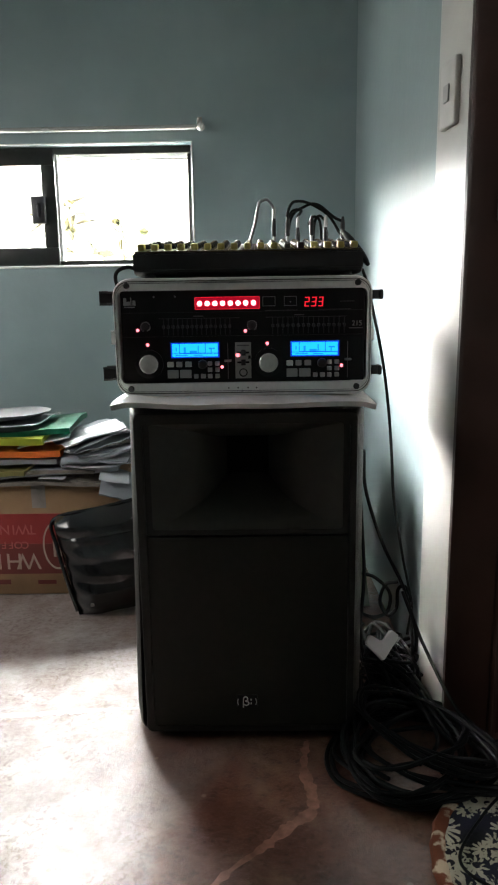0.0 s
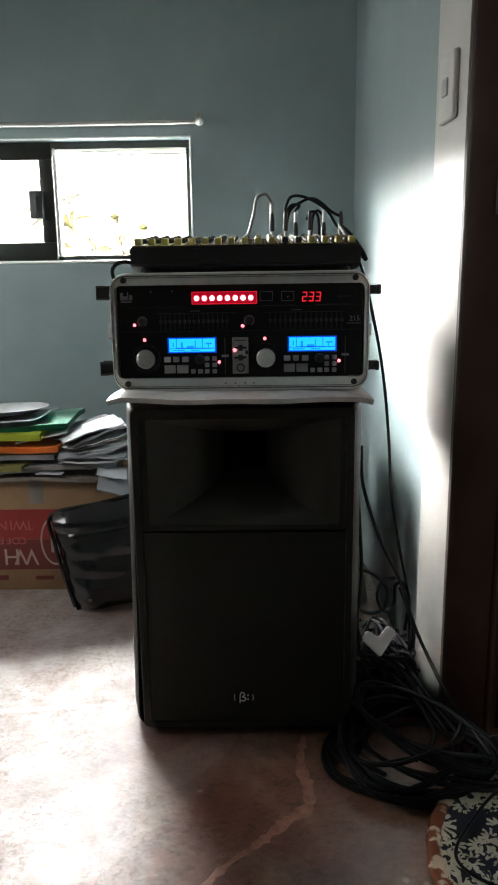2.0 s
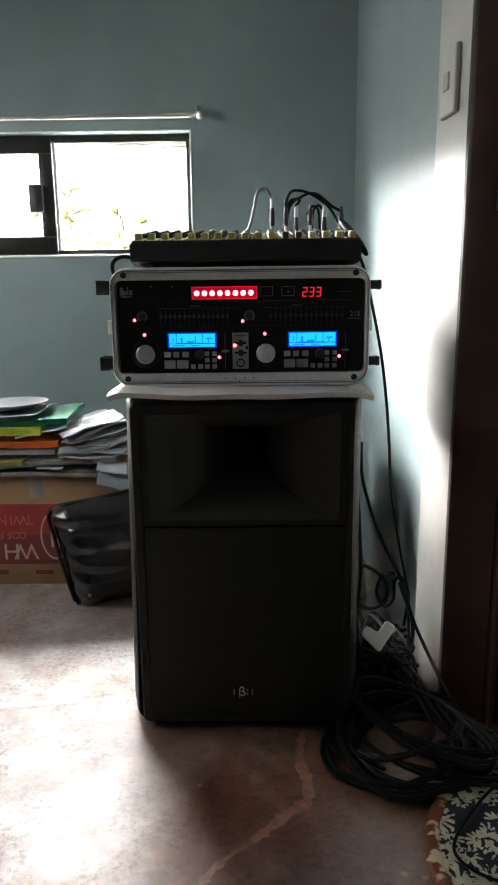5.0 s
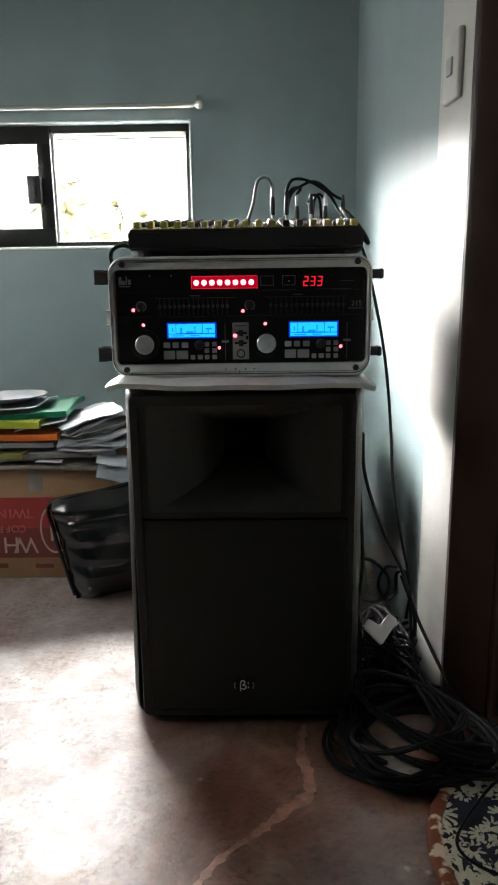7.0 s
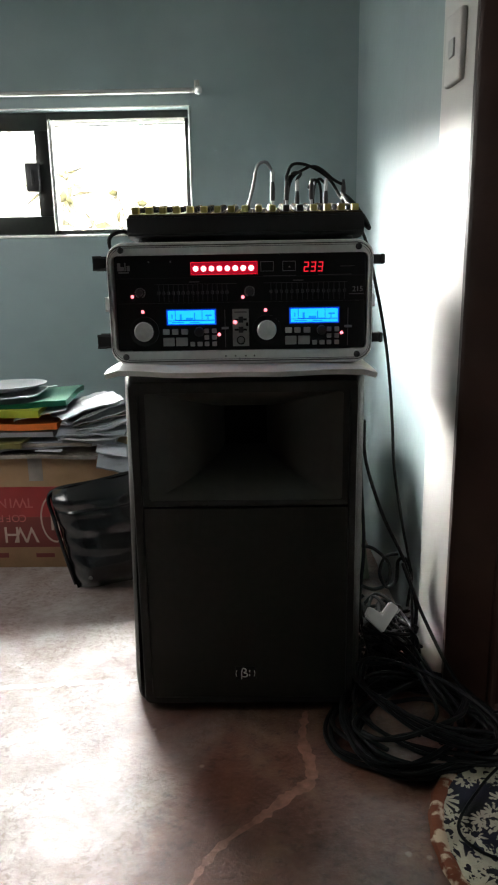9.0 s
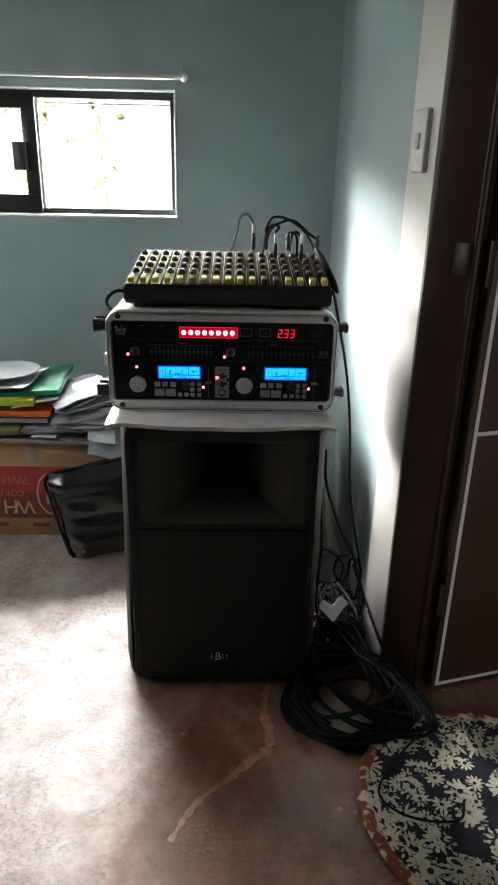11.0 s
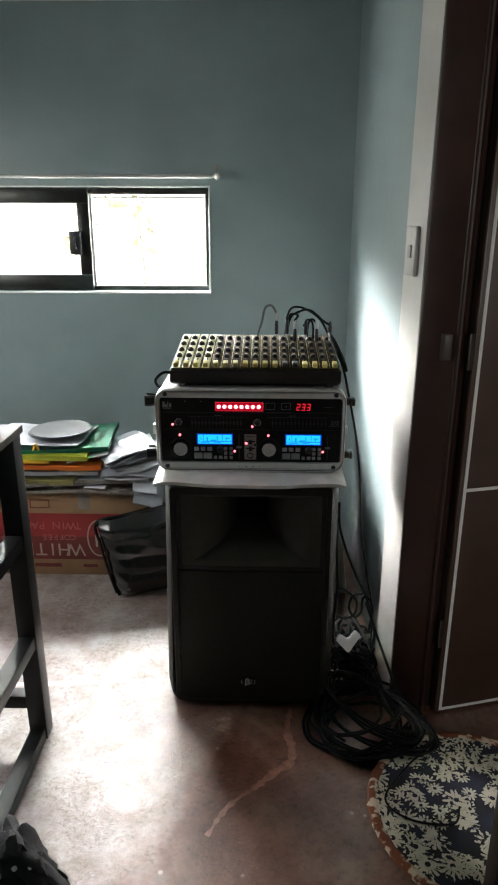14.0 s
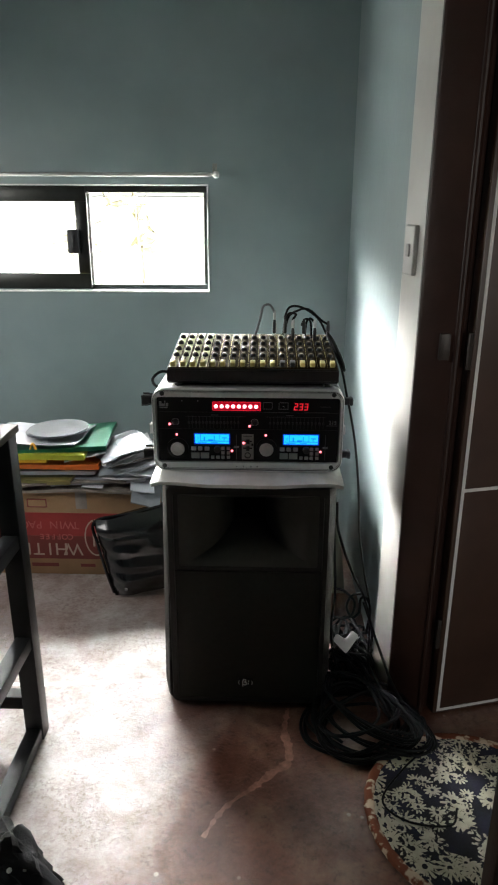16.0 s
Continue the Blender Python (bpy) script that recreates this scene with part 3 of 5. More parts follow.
part("front_rim", rim(OUT, INN, SF + 0.014, SF - 0.003), M["cabinet"], speaker)
# horn: a narrow throat that flares late into the wide mouth
bm = bmesh.new()
HX, HZ0, HZ1 = 0.192, 0.474, 0.692
levels = []
STEPS = 14
for k in range(STEPS + 1):
    s = k / STEPS
    flare = 0.30 * s + 0.70 * s ** 3.2
    hx = 0.046 + (HX - 0.046) * flare
    z0 = 0.556 + (HZ0 - 0.556) * (0.45 * s + 0.55 * s ** 2.6)
    z1 = 0.640 + (HZ1 - 0.640) * (0.55 * s + 0.45 * s ** 2.2)
    y = SF + 0.150 - 0.149 * (1 - (1 - s) ** 1.25)
    levels.append([bm.verts.new((SC + x, y, z)) for x, z in ((-hx, z0), (hx, z0), (hx, z1), (-hx, z1))])
for a, b in zip(levels, levels[1:]):
    for i in range(4):
        bm.faces.new((a[i], a[(i + 1) % 4], b[(i + 1) % 4], b[i]))
# near-black end cap: the deep throat's shade is put into its colour
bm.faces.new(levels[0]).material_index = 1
bmesh.ops.recalc_face_normals(bm, faces=bm.faces[:])
for f in bm.faces:
    f.normal_flip()
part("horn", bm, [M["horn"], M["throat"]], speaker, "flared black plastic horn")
bm = rim(rounded(SC - 0.206, SC + 0.205, HZ0 - 0.012, 0.697, 0.004), rounded(SC - HX, SC + HX, HZ0, HZ1, 0.006), SF + 0.02, SF - 0.001)
part("horn_surround", bm, M["cabinet"], speaker)


def grille_material():
    m = material("perforated_grille", (0.019, 0.019, 0.015), 0.62, vary=0.2, scale=60, spec=0.22)
    nt = m.node_tree
    b = nt.nodes["Principled BSDF"]
    co = nt.nodes.new("ShaderNodeTexCoord")
    v = nt.nodes.new("ShaderNodeTexVoronoi")
    v.inputs["Scale"].default_value, v.inputs["Randomness"].default_value = 260, 0.0
    nt.links.new(co.outputs["Object"], v.inputs["Vector"])
    bp = nt.nodes.new("ShaderNodeBump")
    bp.inputs["Strength"].default_value, bp.inputs["Distance"].default_value = 0.25, 0.001
    nt.links.new(v.outputs["Distance"], bp.inputs["Height"])
    nt.links.new(bp.outputs["Normal"], b.inputs["Normal"])
    return m


bm = sheet(lambda u, v: Vector((SC - 0.205 + 0.409 * u, SF - 0.002 - 0.007 * (1 - (2 * u - 1) ** 2) * (1 - (2 * v - 1) ** 4), 0.034 + 0.424 * v)), 14, 10, 0.004)
part("grille", bm, grille_material(), speaker, "black perforated steel grille")
BX, BY, BZ = SC - 0.009, SF - 0.0105, 0.094
badge = part("badge", boxed(BX - 0.019, BX + 0.025, BY + 0.001, BY + 0.0045, BZ - 0.015, BZ + 0.015, 0.001), M["panel"], speaker, "small dark badge plate")
b = bmesh.new()
tube(b, [(BX + x, BY, BZ + z) for x, z in ((-0.006, -0.013), (-0.0055, 0.005), (-0.002, 0.0115), (0.003, 0.009), (0.003, 0.004), (-0.001, 0.0015), (0.005, -0.001), (0.0055, -0.0055), (0.001, -0.0085), (-0.0045, -0.0065))], 0.0014, 6, 5)
part("curled_mark", b, M["white_print"], badge, "pale curled mark")
for x in (-0.0165, 0.0205):
    part("side_mark", tube(bmesh.new(), [(BX + x, BY, BZ - 0.007), (BX + x * 1.08, BY, BZ), (BX + x, BY, BZ + 0.007)], 0.0008, 5, 4), M["white_print"], badge)
for z in (-0.004, 0.005):
    part("dot", boxed(BX + 0.0095, BX + 0.0125, BY - 0.001, BY + 0.001, BZ + z - 0.0015, BZ + z + 0.0015), M["white_print"], badge, smooth=False)
for x in (-0.16, 0.16):
    for y in (0.02, 0.27):
        part("rubber_foot", spin(bmesh.new(), [(0, 0), (0.014, 0), (0.016, 0.01), (0, 0.01)], Matrix.Translation((SC + x * (1 if y < 0.1 else 0.6), y, 0)), 12), M["black_plastic"], speaker)

# ---- cloth on the loudspeaker ----
def cloth_fn(u, v):
    x = -0.252 + 0.506 * u
    y = -0.078 + 0.42 * v
    z = ST + 0.016 + 0.0009 * math.sin(9 * u + 2) + 0.0010 * math.sin(17 * u + 7 * v)
    edge = max(0.0, 0.10 - v) / 0.10
    z -= 0.006 * edge ** 1.5 * (0.55 + 0.45 * math.sin(3.0 * u + 0.6))
    side = max(0.0, abs(u - 0.5) - 0.455) / 0.045
    z -= 0.006 * side
    y += 0.008 * math.sin(6.5 * u + 1.0) * edge + 0.012 * (u - 0.5)
    return Vector((x, y, z + 0.006 * (1 - u) - 0.003))


cloth = part("folded_cloth", sheet(cloth_fn, 40, 16, -0.010), M["cloth"])
tagged(cloth, "off-white folded cloth spread under the rack case", "cloth")

# ---- the rack case ----
case = thing("rack_case", "black rack case with rounded aluminium edges on the loudspeaker", "rack case")
CZ0, CZ1, CX, CF = 0.742, 0.974, 0.2545, 0.0
part("case_shell", ring_prism(lambda k: rounded(-CX + k, CX - k, CZ0 + k, CZ1 - k, 0.032, 6), [(CF + 0.03, 0.001), (CF + 0.36, 0.001)]), M["black_plastic"], case)
part("aluminium_rim", rim(rounded(-CX, CX, CZ0, CZ1, 0.034, 6), rounded(-CX + 0.0095, CX - 0.0095, CZ0 + 0.026, CZ1 - 0.024, 0.012, 6), CF + 0.045, CF - 0.002), M["aluminium"], case, "silver aluminium edge profile")
groove = rim(rounded(-CX + 0.0012, CX - 0.0012, CZ0 + 0.0012, CZ1 - 0.0012, 0.033, 6), rounded(-CX + 0.0035, CX - 0.0035, CZ0 + 0.006, CZ1 - 0.006, 0.031, 6), CF + 0.0, CF - 0.0045)
part("edge_bead", groove, M["aluminium"], case)
for k, (a, c) in enumerate(((0.0052, 0.0072), (0.0092, 0.0102))):
    part("rim_groove", rim(rounded(-CX + a * 0.55, CX - a * 0.55, CZ0 + a, CZ1 - a, 0.030, 6), rounded(-CX + c * 0.55, CX - c * 0.55, CZ0 + c, CZ1 - c, 0.029, 6), CF, CF - 0.0026 if k else CF - 0.0048), M["key_dim"], case)
part("back_rim", rim(rounded(-CX, CX, CZ0, CZ1, 0.034, 6), rounded(-CX + 0.02, CX - 0.02, CZ0 + 0.02, CZ1 - 0.02, 0.02, 6), CF + 0.32, CF + 0.37), M["aluminium"], case)
for x in (-CX + 0.029, CX - 0.029):
    for z in (CZ0 + 0.016, CZ1 - 0.014):
        part("corner_bolt", spin(bmesh.new(), [(0.006, 0.0), (0.0062, 0.004), (0.004, 0.006), (0.0, 0.006)], Matrix.Translation((x, CF - 0.001, z)) @ FRONT, 14), M["black_plastic"], case, "black corner bolt")
for s in (-1, 1):
    for z in (0.788, 0.937):
        b = boxed(s * CX - 0.003, s * CX + s * 0.022, 0.012, 0.036, z - 0.009, z + 0.009, 0.004)
        box(b, s * (CX + 0.014), s * (CX + 0.024), 0.008, 0.04, z - 0.010, z + 0.010, 0.004)
        part("side_knob", b, M["black_plastic"], case, "black plastic lid catch")
    part("side_clip", boxed(s * CX - 0.002, s * CX + s * 0.006, 0.006, 0.024, 0.848, 0.872, 0.002), M["aluminium"], case)
for x in (-0.030, -0.011, 0.009, 0.026):
    part("rivet", spin(bmesh.new(), [(0.0016, 0), (0.0012, 0.001), (0, 0.0012)], Matrix.Translation((x, CF - 0.002, CZ0 + 0.0155)) @ FRONT, 8), M["black_plastic"], case)
b = boxed(-0.0035, -0.0025, CF - 0.0026, CF + 0.002, CZ0 + 0.002, CZ0 + 0.012)
part("seam", b, M["black_plastic"], case, smooth=False)

PF = CF + 0.006   # face of the rack units
PT = 0.950


def P(px, py):
    """Place on the rack front: millimetres right of the middle and below the top of the panels."""
    return px / 1000.0, PT - (0.97 * py - 1.2) / 1000.0


def plate(x0, x1, y0, y1, depth, bevel=0.0, y=None):
    (a, zt), (c, zb) = P(x0, y0), P(x1, y1)
    f = PF if y is None else y
    return boxed(a, c, f - depth, f + 0.002, zb, zt, bevel)


def dial(x, y, prof, n=20):
    a, z = P(x, y)
    return spin(bmesh.new(), prof, Matrix.Translation((a, PF, z)) @ FRONT, n)


def text_mesh(body, size, m, depth=0.0005):
    cu = bpy.data.curves.new("writing", "FONT")
    cu.body, cu.size, cu.extrude, cu.align_x, cu.align_y = body, size, depth, "CENTER", "CENTER"
    tmp = bpy.data.objects.new("writing", cu)
    me = bpy.data.meshes.new_from_object(tmp)
    bpy.data.objects.remove(tmp)
    b = bmesh.new()
    b.from_mesh(me)
    bpy.data.meshes.remove(me)
    bmesh.ops.transform(b, matrix=m, verts=b.verts[:])
    return b


# signal processor, one unit high
proc = thing("signal_processor", "black rack signal processor with red level lights", "audio processor")
part("front_panel", plate(-241, 241, 0, 44.5, 0.0, 0.0), M["panel"], proc)
part("chassis", boxed(-0.215, 0.215, PF + 0.003, PF + 0.28, PT - 0.043, PT - 0.002), M["black_plastic"], proc)
part("light_window", plate(-93, 33, 16, 39, 0.0008, 0.0), M["red_window"], proc, "red glowing display window")
b = bmesh.new()
for x0, x1, y0, y1 in ((-94, 34, 15.2, 16), (-94, 34, 39, 39.8), (-94, -93.2, 16, 39), (33.2, 34, 16, 39)):
    (a, zt), (c, zb) = P(x0, y0), P(x1, y1)
    box(b, a, c, PF - 0.0012, PF + 0.001, zb, zt)
part("window_edge", b, M["red_led"], proc, smooth=False)
for i in range(8):
    part("level_light", dial(-84.5 + 15.2 * i, 28, [(0.0055, 0.0), (0.0052, 0.002), (0.003, 0.003), (0, 0.0032)], 14), M["red_led_core"], proc, "round red light")
for x0 in (40, 82):
    b = bmesh.new()
    for a0, a1, y0, y1 in ((0, 25, 0, 1.0), (0, 25, 18, 19), (0, 1, 1, 18), (24, 25, 1, 18)):
        (a, zt), (c, zb) = P(x0 + a0, 16 + y0), P(x0 + a1, 16 + y1)
        box(b, a, c, PF - 0.0008, PF + 0.001, zb, zt)
    part("button_outline", b, M["print"], proc, smooth=False)
part("button_dot", dial(95, 27, [(0.0014, 0), (0, 0.001)], 8), M["white_print"], proc)
# seven-segment number 233
SEG = {"2": "abged", "3": "abgcd"}
for i, ch in enumerate("233"):
    b = bmesh.new()
    ox, w, h, t = 123 + 13.6 * i, 9.0, 19.0, 2.0
    for s in SEG[ch]:
        x0, x1, y0, y1 = {"a": (0, w, 0, t), "g": (0, w, h / 2 - t / 2, h / 2 + t / 2), "d": (0, w, h - t, h), "b": (w - t, w, t, h / 2 - t / 2), "c": (w - t, w, h / 2 + t / 2, h - t), "e": (0, t, h / 2 + t / 2, h - t), "f": (0, t, t, h / 2 - t / 2)}[s]
        for (X0, X1, Y0, Y1) in [(x0, x1, y0, y1)]:
            lean = (h / 2 - (Y0 + Y1) / 2) * 0.10
            (a, zt), (c, zb) = P(ox + X0 + lean, 18 + Y0), P(ox + X1 + lean, 18 + Y1)
            box(b, a, c, PF - 0.001, PF + 0.001, zb, zt)
    part("red_digit", b, M["red_led"], proc, "red seven-segment digit", smooth=False)
b = bmesh.new()
for x0, x1, y0, y1 in ((-235, -229, 15, 30), (-229, -222, 22, 30), (-221, -219, 14, 30), (-217, -211, 20, 30), (-234, -213, 32, 34.5)):
    (a, zt), (c, zb) = P(x0, y0), P(x1, y1)
    box(b, a, c, PF - 0.0006, PF + 0.001, zb, zt)
part("printed_mark", b, M["print"], proc, "small grey printed mark", smooth=False)
for x in (-134, -176):
    part("small_print", plate(x, x + 3, 12, 15, 0.0005), M["print"], proc, smooth=False)
for x0, x1, y in ((44, 108, 43.2), (150, 214, 42.6), (192, 220, 27)):
    part("fine_print", plate(x0, x1, y, y + 0.8, 0.0005), M["key_dim"], proc, smooth=False)

# graphic equaliser, one unit high
eq = thing("graphic_equaliser", "black two-channel graphic equaliser with rows of sliders", "equaliser")
part("front_panel", plate(-241, 241, 45.5, 93, 0.0), M["panel"], eq)
part("chassis", boxed(-0.215, 0.215, PF + 0.003, PF + 0.22, PT - 0.092, PT - 0.047), M["black_plastic"], eq)
for side in (0, 1):
    ox = -6 + side * 212
    part("gain_knob", dial(-187.5 + ox, 73, [(0.0062, 0), (0.006, 0.009), (0.005, 0.011), (0, 0.011)], 18), M["black_plastic"], eq, "round black gain knob")
    b = bmesh.new()
    for i in range(14):
        a = radians(-60 + 300 * i / 13)
        cx, cz = P(-187.5 + ox + 9.3 * math.cos(a), 73 - 9.3 * math.sin(a))
        box(b, cx - 0.0009, cx + 0.0009, PF - 0.0006, PF + 0.001, cz - 0.0009, cz + 0.0009)
    part("dial_marks", b, M["white_print"], eq, smooth=False)
    part("power_light", dial(-203 + ox * 1.01, 80 + 4 * side, [(0.0033, 0), (0.0028, 0.003), (0, 0.0034)], 12), M["red_small"], eq, "small red light")
    for i in range(15):
        x = -157 + 216.5 * side + (9.4, 10.1)[side] * i
        b = bmesh.new()
        (a, zt), (c, zb) = P(x - 0.8, 58), P(x + 0.8, 91)
        box(b, a, c, PF - 0.0004, PF + 0.001, zb, zt)
        zc = P(0, 74 + 0.0 * i)[1]
        box(b, (a + c) / 2 - 0.0026, (a + c) / 2 + 0.0026, PF - 0.007, PF, zc - 0.003, zc + 0.003, 0.0008)
        part("slider", b, M["slider"], eq)
    b = bmesh.new()
    (a, zt), (c, zb) = P(-166 + 212 * side, 57), P(-6 + 212 * side, 57.6)
    box(b, a, c, PF - 0.0004, PF + 0.001, zb, zt)
    (a, zt), (c, zb) = P(-98 + 200 * side, 52), P(-78 + 200 * side, 54)
    box(b, a, c, PF - 0.0004, PF + 0.001, zb, zt)
    part("scale_print", b, M["key_dim"], eq, smooth=False)
nx, nz = P(226, 72)
part("model_number", text_mesh("215", 0.014, Matrix.Translation((nx, PF - 0.0008, nz)) @ FRONT), M["print"], eq, "printed number 215", smooth=False)
part("fine_print", plate(210, 238, 80, 82, 0.0005), M["key_dim"], eq, smooth=False)

# twin media player, two units high
player = thing("twin_media_player", "black twin media player with blue screens and jog wheels", "media player")
part("front_panel", plate(-241, 241, 94, 187, 0.0), M["panel"], player)
part("chassis", boxed(-0.215, 0.215, PF + 0.003, PF + 0.26, PT - 0.186, PT - 0.095), M["black_plastic"], player)
for side in (0, 1):
    ox = -6.5 + 239 * side
    wheel = part("jog_wheel", dial(-182 + ox, 149, [(0.0285, 0), (0.0285, 0.004), (0.0255, 0.006), (0.0195, 0.006), (0.019, 0.010), (0.0175, 0.0115), (0, 0.0115)], 36), [M["panel"]], player, "round jog wheel")
    part("silver_disc", dial(-182 + ox, 149, [(0.0188, 0.006), (0.0188, 0.0108), (0.0170, 0.0124), (0.006, 0.0122), (0, 0.0122)], 36), M["jog"], wheel, "brushed silver disc")
    part("status_light", dial(-184 + ox, 110, [(0.0033, 0), (0.0028, 0.003), (0, 0.0034)], 12), M["red_small"], player, "small red light")
    screen = part("screen", plate(-138 + ox, -41 + ox, 106, 137.5, 0.001), M["lcd_dark"], player, "blue lit liquid crystal screen")
    for x0, x1, y0, y1 in ((-135, -121, 108.5, 128), (-120, -69, 108.5, 127), (-68, -44, 108.5, 127.5), (-135, -44, 129, 135)):
        (a, zt), (c, zb) = P(x0 + ox, y0), P(x1 + ox, y1)
        part("screen_field", boxed(a, c, PF - 0.0014, PF, zb, zt), M["lcd_bright"], screen, smooth=False)
    for x0, x1, y0, y1 in ((-112, -108, 116, 127), (-100, -86, 123, 127), (-84, -82, 113, 127), (-128, -126, 116, 124), (-62, -50, 117, 120), (-58, -56, 120, 127), (-128, -104, 131, 133), (-92, -74, 131, 133)):
        (a, zt), (c, zb) = P(x0 + ox, y0), P(x1 + ox, y1)
        part("screen_mark", boxed(a, c, PF - 0.0018, PF - 0.0010, zb, zt), M["lcd"], screen, smooth=False)
    for x0, x1, y0, y1, mt in ((-146, -133, 145, 156, "white_print"), (-128, -116, 145, 156, "key"), (-110, -97, 145, 156, "key"), (-146, -124, 162, 179, "key"), (-121, -98, 162, 179, "key"), (-93, -84, 171, 180, "key"), (-79, -69, 171, 180, "key"), (-65, -56, 145, 154, "key"), (-50, -41, 145, 154, "key"), (-65, -56, 158, 167, "key"), (-50, -41, 158, 167, "key"), (-65, -56, 171, 180, "key"), (-50, -41, 171, 180, "key")):
        part("button", plate(x0 + ox, x1 + ox, y0, y1, 0.0035, 0.0012), M[mt], player)
    part("select_knob", dial(-75 + ox, 151, [(0.0095, 0), (0.009, 0.010), (0.007, 0.012), (0, 0.012)], 20), M["black_plastic"], player, "small black knob")
    part("play_light", dial(-36 + ox, 157, [(0.0033, 0), (0.0028, 0.003), (0, 0.0034)], 12), M["red_small"], player, "small red light")
    b = plate(-24.8 + ox, -23.4 + ox, 108, 182, 0.0006)
    part("pitch_slot", b, M["key_dim"], player)
    part("pitch_cap", plate(-31 + ox, -17 + ox, 142, 146.5, 0.006, 0.001), M["print"], player, "slider cap")
part("centre_panel", plate(-16, 16, 107, 181, 0.0012), M["panel_grey"], player, "silver control panel")
for y in (126, 146):
    b = plate(-12, 12, y, y + 4, 0.0016)
    part("crossfader_slot", b, M["panel"], player)
    part("crossfader_cap", plate(-4, 5, y - 4, y + 8, 0.008, 0.001), M["black_plastic"], player)
part("side_button", plate(10, 15, 134, 141, 0.003, 0.001), M["panel"], player)
part("centre_light", dial(-11, 133, [(0.004, 0), (0.0034, 0.003), (0, 0.0036)], 12), M["red_small"], player, "small red light")
b = dial(0, 169, [(0.0085, 0), (0.0085, 0.003), (0.0065, 0.003), (0.0062, 0.001), (0, 0.001)], 20)
part("push_ring", b, M["panel"], player)
(a, zt), (c, zb) = P(-12, 112), P(12, 114.5)
part("fine_print", boxed(a, c, PF - 0.0018, PF, zb, zt), M["key_dim"], player, smooth=False)

# ---- the mixer on the case ----
mixer = thing("mixing_desk", "black-bodied audio mixing desk with cream knobs on the case", "mixing desk", at=(0.0, 0, 0))
MX0, MX1 = -0.214, 0.238
TILT_M = Matrix.Translation((0.0, 0.012, 1.022)) @ pose(0, 0, 0, 7.2, 0, 0)   # front top edge; y runs to the rear


def mx(b):
    bmesh.ops.transform(b, matrix=TILT_M, verts=b.verts[:])
    return b


b = bmesh.new()
prof = [(0.0, 0.0), (0.0, -0.034), (0.012, -0.044), (0.30, -0.082), (0.315, -0.075), (0.315, 0.0)]
l = [b.verts.new((MX0, y, z)) for y, z in prof]
r = [b.verts.new((MX1, y, z)) for y, z in prof]
for i in range(len(prof)):
    j = (i + 1) % len(prof)
    b.faces.new((l[i], l[j], r[j], r[i]))
b.faces.new(l[::-1])
b.faces.new(r)
bmesh.ops.recalc_face_normals(b, faces=b.faces[:])
bmesh.ops.bevel(b, geom=b.edges[:], offset=0.003, segments=2, affect="EDGES", clamp_overlap=True)
part("body", mx(b), M["black_plastic"], mixer)
part("face_plate", mx(boxed(MX0 + 0.004, MX1 - 0.004, 0.006, 0.309, 0.0, 0.0025, 0.001)), M["mixer_dark"], mixer, "brown-grey control face")
NCH = 17
for c in range(NCH):
    x = MX0 + 0.016 + 0.0262 * c
    if c < 4:
        part("channel_strip", mx(boxed(x - 0.0098, x + 0.0098, 0.008, 0.306, 0.0027, 0.0035)), M["mixer_face"], mixer, "cream channel strip", smooth=False)
    else:
        b = bmesh.new()
        box(b, x - 0.0125, x - 0.0118, 0.012, 0.300, 0.0027, 0.0032)
        part("channel_line", mx(b), M["cream"], mixer, smooth=False)
    b = boxed(x - 0.0065, x + 0.0065, 0.010, 0.034, 0.0036, 0.0160, 0.002)
    part("fader_cap", mx(b), M["cream"] if c not in (11, 12) else M["black_plastic"], mixer, "cream fader cap")
    part("fader_slot", mx(boxed(x - 0.0016, x + 0.0016, 0.04, 0.085, 0.0036, 0.0042)), M["panel"], mixer, smooth=False)
    for k, y in enumerate((0.098, 0.150, 0.205, 0.262)):
        kn = spin(bmesh.new(), [(0.0082, 0.0034), (0.0078, 0.009), (0.0056, 0.0115), (0, 0.012)], Matrix.Translation((x, y, 0.0)), 12)
        knob = part("knob", mx(kn), M["black_plastic"], mixer)
        cap = spin(bmesh.new(), [(0.0049, 0.0112), (0.0044, 0.0132), (0, 0.0136)], Matrix.Translation((x, y, 0.0)), 12)
        part("knob_cap", mx(cap), M["brown_cap"] if c > 3 else M["mixer_dark"], knob)
for x in (MX0 + 0.03, MX1 - 0.03):
    for y, z in ((0.035, 0.984), (0.28, 0.980)):
        part("rubber_foot", spin(bmesh.new(), [(0.012, CZ1 - 0.0005), (0.010, 1.0), (0, 1.0)], Matrix.Translation((x, y, 0)), 12), M["black_plastic"], mixer)

